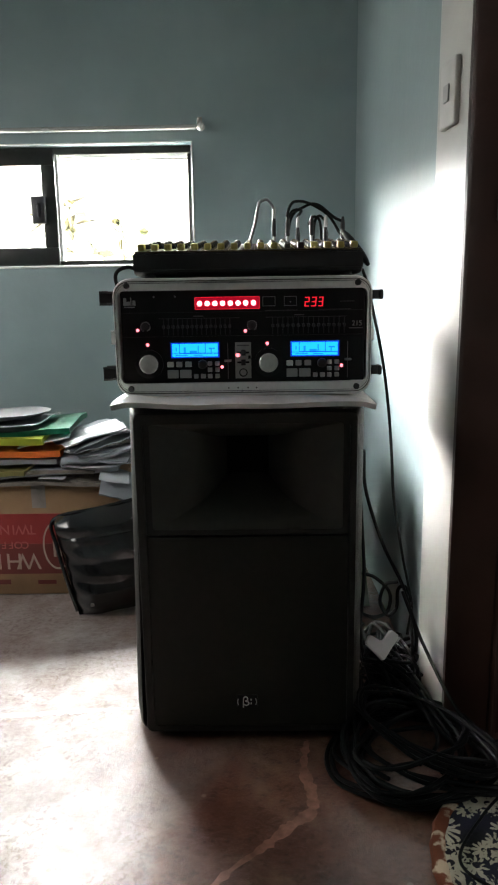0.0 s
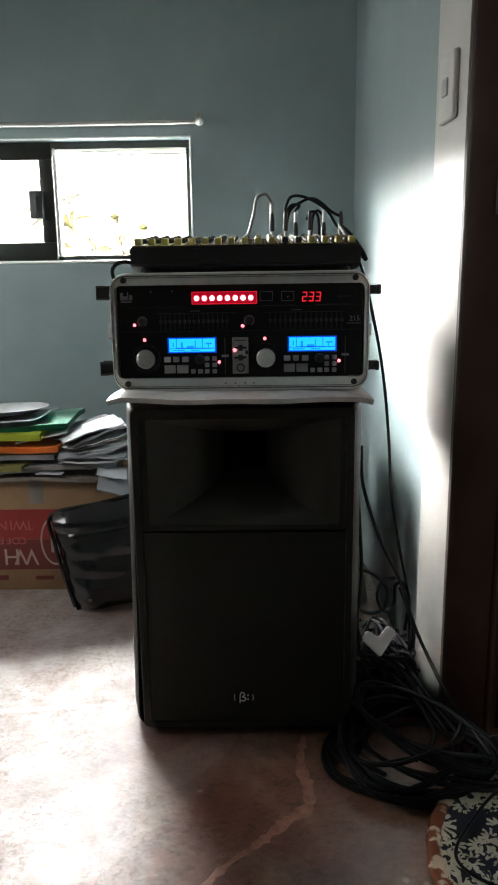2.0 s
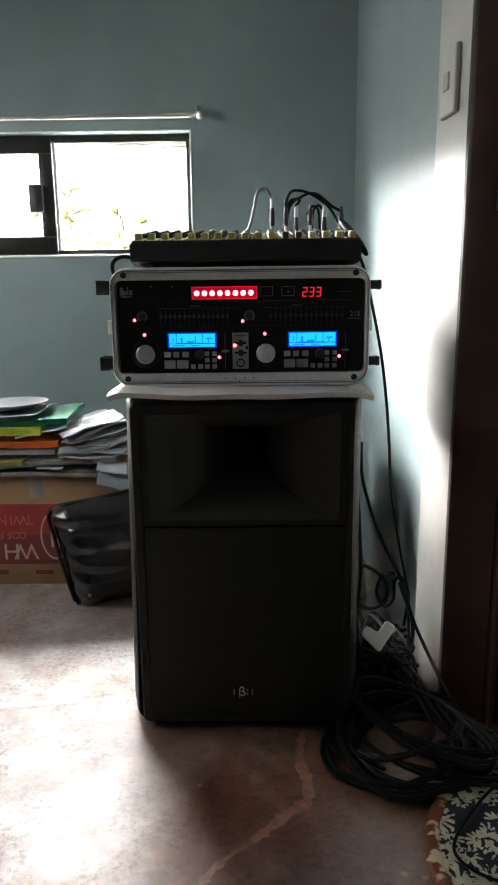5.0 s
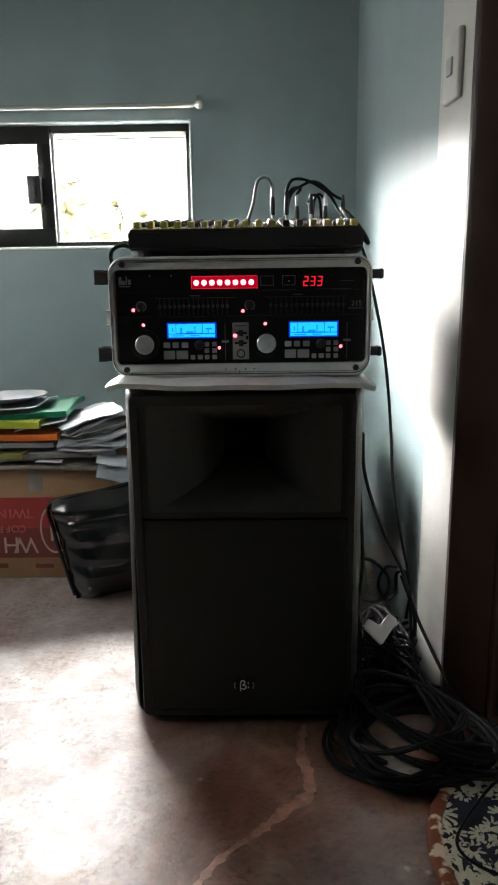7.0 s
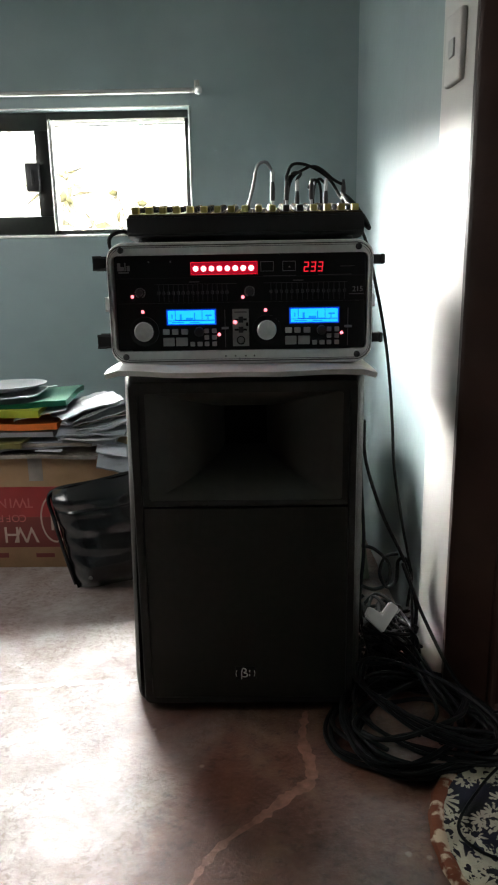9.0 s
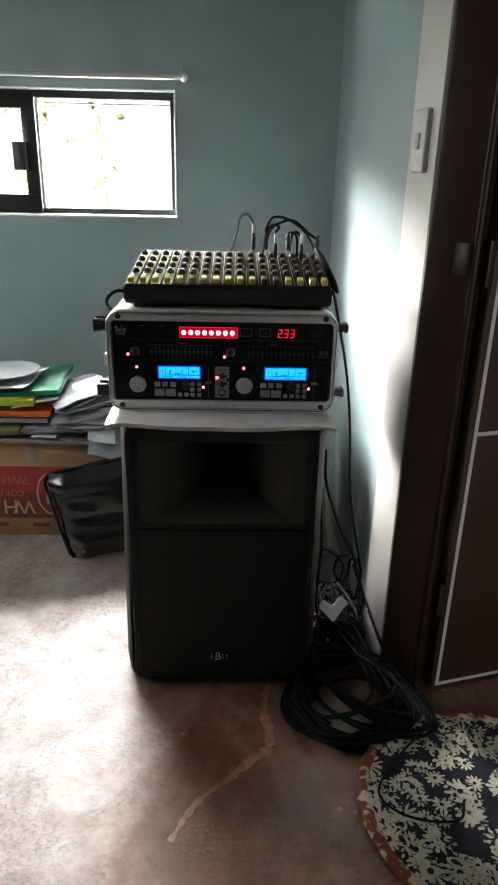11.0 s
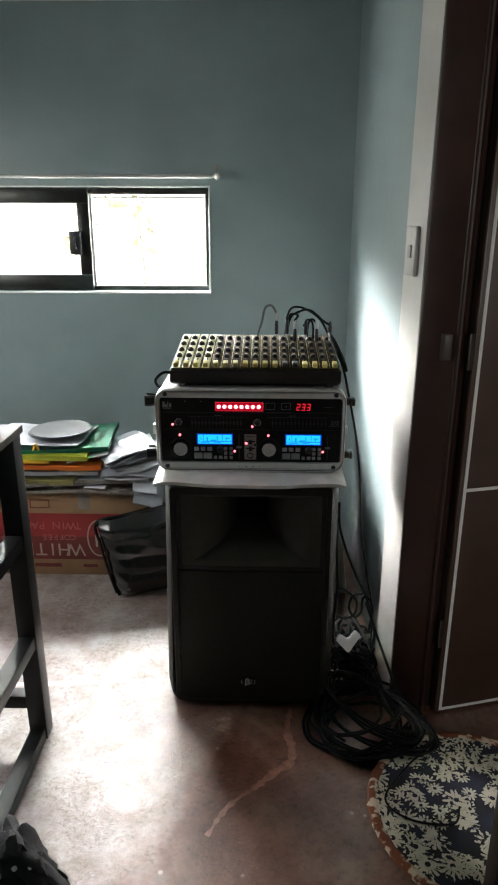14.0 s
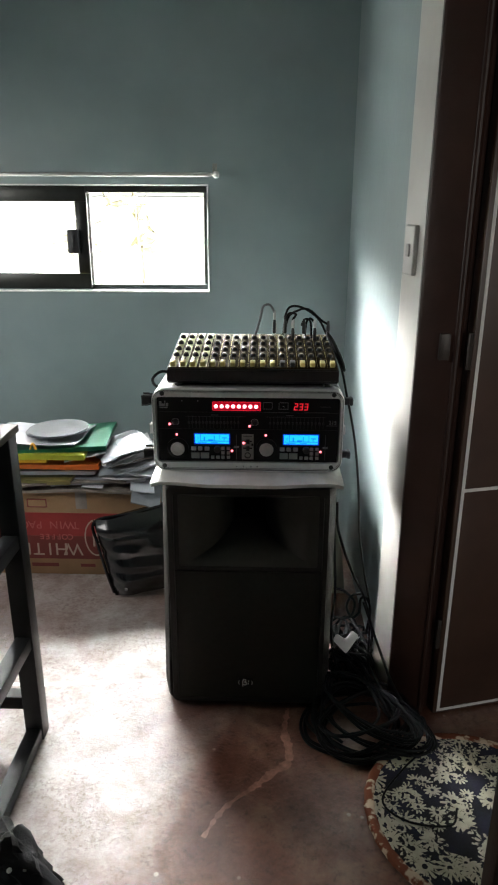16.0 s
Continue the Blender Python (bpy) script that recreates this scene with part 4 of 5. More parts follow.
# plugs and leads at the rear of the mixer
def lead(points, radius, plug_at=None, label="black audio lead with a jack plug in the mixer", grey=False, silver=True):
    th = thing("audio_lead", label, "cable", group="leads in the mixing desk")
    part("lead", tube(bmesh.new(), points, radius, 8, 8), M["grey_cable"] if grey else M["cable"], th)
    x, y, z = plug_at
    part("jack_sleeve", spin(bmesh.new(), [(0.0045, 0.0), (0.0055, 0.004), (0.0055, 0.026), (0.0042, 0.036), (0.003, 0.044), (0, 0.044)], Matrix.Translation((x, y, z)), 12), M["black_plastic"], th)
    part("jack_plug", spin(bmesh.new(), [(0.0034, -0.012), (0.0034, 0.0), (0, 0.0)], Matrix.Translation((x, y, z)), 10), M["chrome"], th)
    if silver:
        part("metal_collar", spin(bmesh.new(), [(0.0048, 0.040), (0.0048, 0.058), (0.003, 0.066), (0, 0.066)], Matrix.Translation((x, y, z)), 12), M["chrome"], th, "bright metal collar")


MZ = 1.074
lead([(0.069, 0.27, MZ + 0.055), (0.068, 0.27, 1.138), (0.055, 0.275, 1.156), (0.036, 0.28, 1.148), (0.026, 0.285, 1.105), (0.008, 0.29, 1.05), (-0.02, 0.34, 1.0), (-0.02, 0.38, 0.93)], 0.0036, (0.070, 0.27, MZ), grey=True)
lead([(0.101, 0.27, MZ + 0.04), (0.101, 0.27, 1.125), (0.115, 0.275, 1.150), (0.150, 0.28, 1.148), (0.195, 0.275, 1.120), (0.222, 0.26, 1.075), (0.258, 0.18, 1.0), (0.276, 0.15, 0.925), (0.304, 0.15, 0.80), (0.320, 0.15, 0.69), (0.330, 0.15, 0.585), (0.338, 0.15, 0.48), (0.362, 0.15, 0.34), (0.382, 0.14, 0.23), (0.372, 0.06, 0.10), (0.34, -0.02, 0.05)], 0.0034, (0.101, 0.27, MZ), silver=False)
lead([(0.124, 0.26, MZ + 0.036), (0.124, 0.26, 1.117), (0.132, 0.265, 1.130), (0.112, 0.28, 1.13), (0.1, 0.29, 1.10), (0.095, 0.32, 1.02), (0.09, 0.38, 0.95)], 0.0034, (0.124, 0.26, MZ - 0.022))
lead([(0.155, 0.262, MZ + 0.03), (0.150, 0.265, 1.10), (0.160, 0.27, 1.116), (0.176, 0.275, 1.105), (0.180, 0.29, 1.04), (0.18, 0.38, 0.96)], 0.0032, (0.156, 0.262, MZ), silver=False)
lead([(0.188, 0.262, MZ + 0.036), (0.186, 0.265, 1.108), (0.174, 0.27, 1.118), (0.163, 0.275, 1.10), (0.160, 0.30, 1.02), (0.16, 0.38, 0.95)], 0.0032, (0.188, 0.262, MZ - 0.022))
lead([(0.224, 0.255, MZ + 0.03), (0.205, 0.262, 1.115), (0.17, 0.27, 1.143), (0.14, 0.28, 1.14), (0.108, 0.29, 1.11), (0.1, 0.34, 1.0), (0.1, 0.38, 0.95)], 0.0034, (0.226, 0.255, MZ - 0.004), silver=False)
bm = bmesh.new()
tube(bm, [(0.222, 0.24, 1.082), (0.236, 0.20, 1.058), (0.252, 0.15, 1.025), (0.262, 0.11, 1.0)], lambda t: 0.0085 - 0.004 * abs(2 * t - 1) ** 3, 10, 6)
adapter = part("plug_moulding", bm, M["cable"])
tagged(adapter, "thick black moulded cable boot at the mixer corner", "cable")
bm = bmesh.new()
tube(bm, [(-0.20, 0.10, 0.985), (-0.235, 0.08, 1.0), (-0.258, 0.06, 0.985), (-0.262, 0.12, 0.95), (-0.262, 0.3, 0.90)], 0.004, 8)
tagged(part("side_lead", bm, M["cable"]), "black cable looping over the side of the case", "cable")

# ---- carton with papers ----
carton = thing("cardboard_carton", "upside-down brown cardboard carton with a red printed band", "box")
KX0, KX1, KY0, KY1, KZ = -1.14, -0.425, 0.715, 1.12, 0.376
part("carton_body", boxed(KX0, KX1, KY0, KY1, 0.0, KZ, 0.004), M["carton"], carton)
part("red_band", boxed(KX0 + 0.002, KX1 - 0.002, KY0 - 0.0012, KY0 + 0.002, 0.175, 0.276), M["carton_red"], carton, "red printed band", smooth=False)
part("maroon_band", boxed(KX0 + 0.002, KX1 - 0.002, KY0 - 0.0012, KY0 + 0.002, 0.072, 0.1745), M["carton_maroon"], carton, "maroon printed band", smooth=False)
UPSIDE = pose(0, 0, 0, 90, 180, 0)


def print_on_box(word, size, x, z, mat, pitch):
    """Upside-down lettering: the first letter stands at the right."""
    for k, ch in enumerate(word):
        if ch == " ":
            continue
        m = Matrix.Translation((x + pitch * ((len(word) - 1) / 2 - k), KY0 - 0.0016, z)) @ pose(0, 0, 0, 90, 0, 0) @ pose(0, 0, 0, 0, 0, 180)
        part("printed_letter", text_mesh(ch, size, m, 0.0004), mat, carton, smooth=False)


print_on_box("WHITE", 0.078, -0.820, 0.118, M["carton_text"], 0.047)
print_on_box("COFFEE", 0.034, -0.79, 0.172, M["carton_pink"], 0.023)
print_on_box("TWIN PACK", 0.046, -0.825, 0.224, M["carton_pink"], 0.029)
b = bmesh.new()
ring_o = [(-0.628 + 0.048 * math.cos(2 * math.pi * i / 32), 0.168 + 0.082 * math.sin(2 * math.pi * i / 32)) for i in range(32)]
ring_i = [(-0.628 + 0.042 * math.cos(2 * math.pi * i / 32), 0.168 + 0.075 * math.sin(2 * math.pi * i / 32)) for i in range(32)]
part("oval_mark", rim(ring_o, ring_i, KY0, KY0 - 0.0022), M["carton_text"], carton, "pale oval outline", smooth=False)
b = bmesh.new()
box(b, -0.642, -0.634, KY0 - 0.0024, KY0, 0.13, 0.21)
box(b, -0.626, -0.616, KY0 - 0.0024, KY0, 0.12, 0.16)
box(b, -0.626, -0.616, KY0 - 0.0024, KY0, 0.175, 0.19)
part("oval_lettering", b, M["carton_text"], carton, smooth=False)
for x0, x1, z0, z1 in ((-0.90, -0.79, 0.036, 0.052), (-0.70, -0.64, 0.036, 0.050), (-1.05, -0.96, 0.036, 0.050)):
    part("printed_bar", boxed(x0, x1, KY0 - 0.001, KY0 + 0.001, z0, z1), M["carton_maroon"], carton, smooth=False)
b = rim(rounded(-0.895, -0.815, 0.298, 0.336, 0.002, 1), rounded(-0.890, -0.820, 0.303, 0.331, 0.002, 1), KY0, KY0 - 0.0012)
part("printed_outline", b, M["carton_maroon"], carton, smooth=False)
tape = boxed(-0.70, -0.655, KY0 - 0.0008, KY0 + 0.001, 0.295, KZ + 0.001)
part("tape", tape, material("grey_packing_tape", (0.30, 0.27, 0.25), 0.25, vary=0.3), carton, "strip of shiny packing tape", smooth=False)


def warped(name, label, cat, mat, x0, x1, y0, y1, z, thick=0.004, bend=0.01, tilt=0.0, turn=0.0, seed=1.0, nu=14, nv=10, lift=0.0, group=""):
    """A loose sheet or folder; bend: waviness, tilt: rise along x, lift: front edge curl."""
    cx, cy = (x0 + x1) / 2, (y0 + y1) / 2
    rot = Matrix.Rotation(radians(turn), 3, "Z")

    def fn(u, v):
        p = rot @ Vector(((u - 0.5) * (x1 - x0), (v - 0.5) * (y1 - y0), 0))
        w = bend * (math.sin(4.3 * u + 2.1 * seed) * 0.5 + math.sin(6.1 * v + 1.3 * seed + 2 * u) * 0.5)
        w += 0.35 * bend * noise.noise(Vector((u * 5 + seed, v * 5, seed)))
        return Vector((cx + p.x, cy + p.y, z + w + tilt * (u - 0.5) + lift * (1 - v) ** 2))

    ob = part(name, sheet(fn, nu, nv, thick), mat)
    return tagged(ob, label, cat, group)


G = "pile on the carton"
warped("plastic_film", "crumpled clear plastic film over the carton top", "plastic", M["film"], -1.12, -0.45, 0.695, 1.05, 0.390, 0.012, 0.014, 0, 0, 2.2, 26, 18, -0.006, G)
warped("plastic_film", "crumpled grey plastic film over the carton top", "plastic", M["film"], -0.98, -0.50, 0.70, 1.0, 0.408, 0.010, 0.016, 0, 3, 5.1, 26, 18, -0.004, G)
warped("paper_wad", "wad of grey paper in plastic sleeves", "paper", M["grey_paper"], -0.80, -0.43, 0.71, 1.02, 0.420, 0.014, 0.010, 0.02, 4, 3.3, 18, 12, 0, G)
warped("plastic_bag", "yellowish plastic bag lying under the folders", "plastic bag", M["olive"], -0.99, -0.70, 0.70, 0.95, 0.440, 0.016, 0.010, 0, -4, 1.1, 18, 12, -0.018, G)
warped("paper_wad", "wad of grey paper under the folders", "paper", M["grey_paper"], -1.05, -0.62, 0.72, 1.0, 0.452, 0.016, 0.006, 0, 2, 2.0, 14, 10, 0, G)
warped("orange_folder", "bright orange plastic folder in the pile", "folder", M["orange"], -1.02, -0.605, 0.715, 1.0, 0.482, 0.020, 0.007, 0.008, 2, 0.4, 14, 10, -0.006, G)
warped("yellow_folder", "deep yellow plastic folder in the pile", "folder", M["yellow"], -1.08, -0.80, 0.705, 0.98, 0.500, 0.010, 0.005, 0, 1, 1.9, 14, 10, 0, G)
warped("lime_folder", "yellow-green plastic folder in the pile", "folder", M["lime"], -1.04, -0.655, 0.712, 1.0, 0.522, 0.022, 0.007, 0.006, 1, 2.7, 14, 10, 0, G)
warped("paper_sheet", "white papers between the folders", "paper", M["paper"], -0.76, -0.60, 0.73, 0.98, 0.508, 0.004, 0.006, 0.03, 12, 3.2, 12, 8, 0, G)
warped("green_folder", "dark green plastic folder in the pile", "folder", M["green"], -1.05, -0.585, 0.735, 1.05, 0.538, 0.018, 0.008, 0.018, 4, 1.5, 14, 10, 0, G)
warped("paper_sheet", "loose white sheets on the green folder", "paper", M["paper"], -1.06, -0.675, 0.735, 0.99, 0.558, 0.003, 0.010, 0.012, -5, 0.9, 14, 10, 0, G)
for k in range(3):
    b = spin(bmesh.new(), [(0.0, 0.0), (0.10, 0.0), (0.118, 0.006), (0.120, 0.009), (0.112, 0.009), (0.05, 0.004), (0, 0.004)], pose(-0.80 + 0.006 * k, 0.87 - 0.004 * k, 0.568 + 0.004 * k, 0, -3 + k, 0), 40)
    tagged(part("paper_plate", b, M["plate"]), "round greyish paper plate on the folders", "paper plate", G)
b2 = bmesh.new()
tube(b2, [(-0.856, 0.708, 0.545), (-0.844, 0.708, 0.568), (-0.832, 0.708, 0.545)], 0.005, 6, 5)
tagged(part("binder_clip", b2, M["yellow"]), "small yellow clip on the folder", "clip", G)
for k, (x0, x1, z, t, tl, sd) in enumerate(((-0.60, -0.39, 0.440, 8, 0.012, 1.2), (-0.585, -0.37, 0.452, -6, 0.02, 2.6), (-0.62, -0.40, 0.468, 12, 0.035, 3.9))):
    warped("paper_sheet", "loose crumpled white papers beside the folders", "paper", M["paper"] if k == 0 else M["grey_paper"], x0, x1, 0.70, 0.96, z, 0.006, 0.016, tl, t, sd, 16, 12, -0.004, G)
for k in range(11):
    g = random.Random(300 + k)
    x, z = -0.545 + 0.012 * k + g.uniform(-0.02, 0.02), 0.512 - 0.0062 * k + g.uniform(-0.004, 0.004)
    kind = ("grey_paper", "paper", "sleeve", "grey_paper", "paper", "film")[k % 6]
    label = {"film": "crumpled strip of clear plastic film", "sleeve": "glossy clear plastic sleeve over papers"}.get(kind, "curled loose papers in plastic sleeves")
    warped("paper_sheet", label, "paper", M[kind], x - 0.10, x + 0.10, 0.75 + g.uniform(-0.03, 0.02), 0.97, z, 0.0035, 0.013, 0.055 - 0.004 * k, 30 - 3 * k + g.uniform(-8, 8), 1.7 * k + 0.3, 22, 16, g.uniform(-0.006, 0.008), G)
warped("paper_sheet", "white slips of paper at the carton edge", "paper", M["paper"], -0.475, -0.385, 0.665, 0.76, 0.405, 0.003, 0.006, -0.02, 10, 1.7, 8, 8, -0.012, G)
warped("paper_sheet", "white paper scrap on the carton edge", "paper", M["paper"], -0.665, -0.585, 0.690, 0.72, 0.398, 0.003, 0.002, 0, -2, 0.3, 8, 4, 0, G)
warped("paper_sheet", "grey papers hanging over the carton edge", "paper", M["grey_paper"], -0.47, -0.36, 0.64, 0.80, 0.398, 0.006, 0.006, -0.03, 4, 2.9, 10, 10, -0.05, G)

# ---- black bag leaning on the carton ----
bag = thing("black_bag", "black faux-leather bag slumped against the carton", "bag")


def bag_fn(s, back=False):
    def fn(u, v):
        # u along the width, v upwards
        x = -0.525 + 0.36 * u - 0.085 * v * (1 - 0.3 * u) + 0.02 * u
        z = 0.004 + v * (0.285 + 0.075 * u) + 0.018 * u * (1 - v)
        y = 0.520 + 0.16 * u + 0.06 * v - 0.04 * u * v
        puff = (1 - (2 * u - 1) ** 4) * (1 - (2 * v - 1) ** 4)
        y -= 0.045 * puff
        r = 0.0035 * math.sin(34 * v + 5 * u + 1.5 * math.sin(5 * u)) * math.exp(-((u - 0.30) / 0.24) ** 2) * min(1.0, 6 * v) * min(1.0, 5 * (0.85 - min(v, 0.85)))
        r += 0.012 * noise.noise(Vector((u * 3.0, v * 4, 1.5))) + 0.004 * noise.noise(Vector((u * 6.0 + v * 3, v * 9, 4.5)))
        r += 0.030 * max(0.0, 0.17 - u) / 0.17
        y += r
        edge = 0.010 * ((2 * u - 1) ** 8)
        return Vector((x, y + edge, max(z, 0.003)))
    return fn


front = bag_fn(0)


def bag_mesh():
    bm = bmesh.new()
    nu, nv = 34, 34
    F = [[bm.verts.new(front(i / nu, j / nv)) for j in range(nv + 1)] for i in range(nu + 1)]
    B = []
    for i in range(nu + 1):
        row = []
        for j in range(nv + 1):
            u, v = i / nu, j / nv
            p = front(u, v)
            d = 0.02 + 0.055 * (1 - (2 * u - 1) ** 6) * (1 - v) ** 0.5
            row.append(bm.verts.new((p.x, 0.540 + 0.16 * u + 0.07 * v - 0.04 * u * v + d * 0.55, p.z)))
        B.append(row)
    for i in range(nu):
        for j in range(nv):
            bm.faces.new((F[i][j], F[i + 1][j], F[i + 1][j + 1], F[i][j + 1]))
            bm.faces.new((B[i][j], B[i][j + 1], B[i + 1][j + 1], B[i + 1][j]))
    for i in range(nu):
        bm.faces.new((F[i][0], B[i][0], B[i + 1][0], F[i + 1][0]))
        bm.faces.new((F[i][nv], F[i + 1][nv], B[i + 1][nv], B[i][nv]))
        bm.faces.new((F[0][i], F[0][i + 1], B[0][i + 1], B[0][i]))
        bm.faces.new((F[nu][i], B[nu][i], B[nu][i + 1], F[nu][i + 1]))
    bmesh.ops.recalc_face_normals(bm, faces=bm.faces[:])
    return bm


part("bag_body", bag_mesh(), M["leather"], bag)
b = bmesh.new()
tube(b, [front(0.0, 0.02) + Vector((-0.004, -0.006, 0.004)), front(0.0, 0.3) + Vector((-0.005, -0.006, 0)), front(0.0, 0.7) + Vector((-0.005, -0.006, 0)), front(0.02, 0.99) + Vector((0, -0.006, 0)), front(0.4, 1.0) + Vector((0, -0.006, 0.004)), front(1.0, 1.0) + Vector((0, -0.006, 0.004))], 0.006, 8, 8)
part("piping", b, M["leather"], bag)
b = bmesh.new()


def flap_fn(u, v):
    p = front(0.04 + 0.96 * u, 1.0)
    q = front(0.04 + 0.96 * u, 0.78 - 0.05 * u)
    r = p.lerp(q, v)
    return Vector((r.x, r.y - 0.010 - 0.020 * math.sin(math.pi * min(1, v * 1.1)) - 0.004 * math.sin(9 * u + 4 * v), r.z + 0.008))


part("flap", sheet(flap_fn, 26, 12, -0.004), M["leather"], bag, "folded-over top flap")
part("stud", spin(bmesh.new(), [(0.006, 0), (0.005, 0.003), (0, 0.004)], Matrix.Translation(front(0.16, 0.14) + Vector((0, -0.001, 0))) @ FRONT, 10), M["steel"], bag, "small metal stud")

# ---- black steel stand at the other side ----
stand = thing("steel_stand", "black powder-coated steel table frame with a dark top", "table")
TX, TY = -0.566, -0.150   # its corner leg
for x in (TX, TX - 0.55):
    for y in (TY, TY - 1.05):
        part("leg", boxed(x - 0.05, x, y - 0.05, y, 0.0, 0.895, 0.003), M["black_steel"], stand)
for z in (0.0, 0.30, 0.60):
    for x in (TX, TX - 0.55):
        part("side_rail", boxed(x - 0.045, x - 0.004, TY - 1.0, TY - 0.05, z + 0.002, z + 0.04, 0.003), M["black_steel"], stand)
for z in (0.10, 0.85):
    for y in (TY, TY - 1.05):
        part("cross_rail", boxed(TX - 0.55, TX - 0.05, y - 0.045, y - 0.005, z, z + 0.04, 0.003), M["black_steel"], stand)
part("table_top", boxed(TX - 0.62, TX + 0.004, TY - 1.12, TY + 0.012, 0.895, 0.915, 0.003), M["table_top"], stand, "dark wooden top")

# black cloth pouch on the floor beside the stand
def pouch():
    bm = bmesh.new()
    bmesh.ops.create_icosphere(bm, subdivisions=4, radius=1.0)
    for v in bm.verts:
        c = v.co.copy()
        ridge = abs(noise.noise(c * 1.6 + Vector((4, 0, 1))))
        c *= 0.82 + 0.75 * ridge + 0.10 * noise.noise(c * 5.0)
        beak = max(0.0, c.x - 0.15)
        v.co = Vector((-0.512 + 0.060 * c.x + 0.055 * beak, -0.605 + 0.062 * c.y - 0.03 * beak, max(0.002, 0.052 + 0.060 * c.z - 0.065 * beak)))
    return bm


pouch_ob = thing("fabric_pouch", "crumpled black fabric pouch with white spots on the floor", "pouch")
part("pouch_body", pouch(), M["dark_fabric"], pouch_ob)
b = bmesh.new()
bmesh.ops.create_icosphere(b, subdivisions=3, radius=1.0)
for v in b.verts:
    c = v.co * (1 + 0.2 * noise.noise(v.co * 2.3 + Vector((3, 1, 2))))
    v.co = Vector((-0.53 + 0.075 * c.x, -0.72 + 0.06 * c.y, max(0.002, 0.025 + 0.03 * c.z)))
part("strap", b, M["dark_fabric"], pouch_ob)
for x, y, z in ((-0.49, -0.655, 0.074), (-0.463, -0.640, 0.060), (-0.52, -0.668, 0.066), (-0.54, -0.655, 0.058), (-0.56, -0.775, 0.035), (-0.52, -0.778, 0.036)):
    part("white_spot", spin(bmesh.new(), [(0.006, 0.0), (0.005, 0.006), (0, 0.008)], Matrix.Translation((x, y, z)) @ pose(0, 0, 0, 40, 0, 0), 7), M["white_plastic"], pouch_ob)

board = part("leaning_board", sheet(lambda u, v: Vector((0.20 + (0.165 - 0.03 * v) * u, 0.60 + 0.04 * v, 0.002 + 0.27 * v)), 4, 6, 0.012), M["board"])
tagged(board, "small pale grey-green board standing behind the loudspeaker", "board")

# hidden panel, added to cast shade on the wall behind the loudspeaker
panel = part("shade_panel", boxed(0.238, 0.256, 0.40, 0.86, 0.0, 0.60, 0.002), M["table_top"])
tagged(panel, "unseen dark panel added behind the loudspeaker to shade the wall", "panel")

# ---- cables beside the loudspeaker ----
rng = random.Random(5)


def coil(cx, cy, r, z, turns, rad, squash=0.8, seed=0, wob=0.012, turn=0.0):
    g = random.Random(seed)
    pts = []
    ph = g.uniform(0, 6.28)
    for i in range(int(turns * 14)):
        a = 2 * math.pi * i / 14 + ph
        rr = r * (1 + 0.10 * math.sin(2 * a + seed) + 0.05 * math.sin(0.37 * a + seed)) + g.uniform(-wob, wob) * 0.35
        x, y = rr * math.cos(a), rr * squash * math.sin(a)
        c, s = math.cos(turn), math.sin(turn)
        pts.append((cx + c * x - s * y, cy + s * x + c * y, max(rad, z + 0.006 * math.sin(1.7 * a + seed) + 0.012 * math.sin(a + seed) + g.uniform(-0.003, 0.003))))
    return pts


bundle = thing("cable_coil", "heap of coiled black cable on the floor by the wall", "cable coil")
CC = (0.328, -0.132)
specs = [(0.158, 0.012, 2, 0.0050, 0.95), (0.150, 0.012, 2, 0.0048, 0.9), (0.142, 0.020, 2, 0.0045, 0.95), (0.140, 0.030, 2, 0.0050, 0.9), (0.146, 0.040, 1.6, 0.0045, 0.9), (0.135, 0.044, 1.6, 0.0045, 0.75), (0.12, 0.066, 1.5, 0.0045, 0.7)]
for k, (r, z, n, rad, sq) in enumerate(specs):
    part("coil_turn", tube(bmesh.new(), coil(CC[0] + rng.uniform(-0.015, 0.015), CC[1] + rng.uniform(-0.02, 0.02), r, z, n, rad, sq, k + 3, 0.014, 0.7), rad, 7, 4), M["cable"], bundle)
for k, (dx, dy, r, z, sq, tn) in enumerate(((0.02, 0.03, 0.165, 0.060, 0.46, -0.80), (0.03, 0.01, 0.170, 0.072, 0.42, -0.85), (0.04, -0.01, 0.175, 0.050, 0.52, -0.75), (0.02, 0.0, 0.160, 0.088, 0.36, -0.90), (0.05, -0.03, 0.140, 0.040, 0.60, -0.6))):
    part("coil_turn", tube(bmesh.new(), coil(CC[0] + dx, CC[1] + dy, r, z, 1.7, 0.0045, sq, 60 + k, 0.016, tn), 0.0045, 7, 4), M["cable"], bundle)
tangle = thing("cable_tangle", "tangle of black cables hanging against the wall", "cable")
for k in range(20):
    g = random.Random(40 + k)
    pts = [(0.335 + g.uniform(-0.075, 0.06), 0.13 + g.uniform(-0.10, 0.13), 0.045 + g.uniform(-0.04, 0.085)) for _ in range(7)]
    pts = [(min(x, 0.39), y, max(z, 0.008)) for x, y, z in pts]
    part("cable_loop", tube(bmesh.new(), pts, 0.0045, 7, 7), M["cable"], tangle)
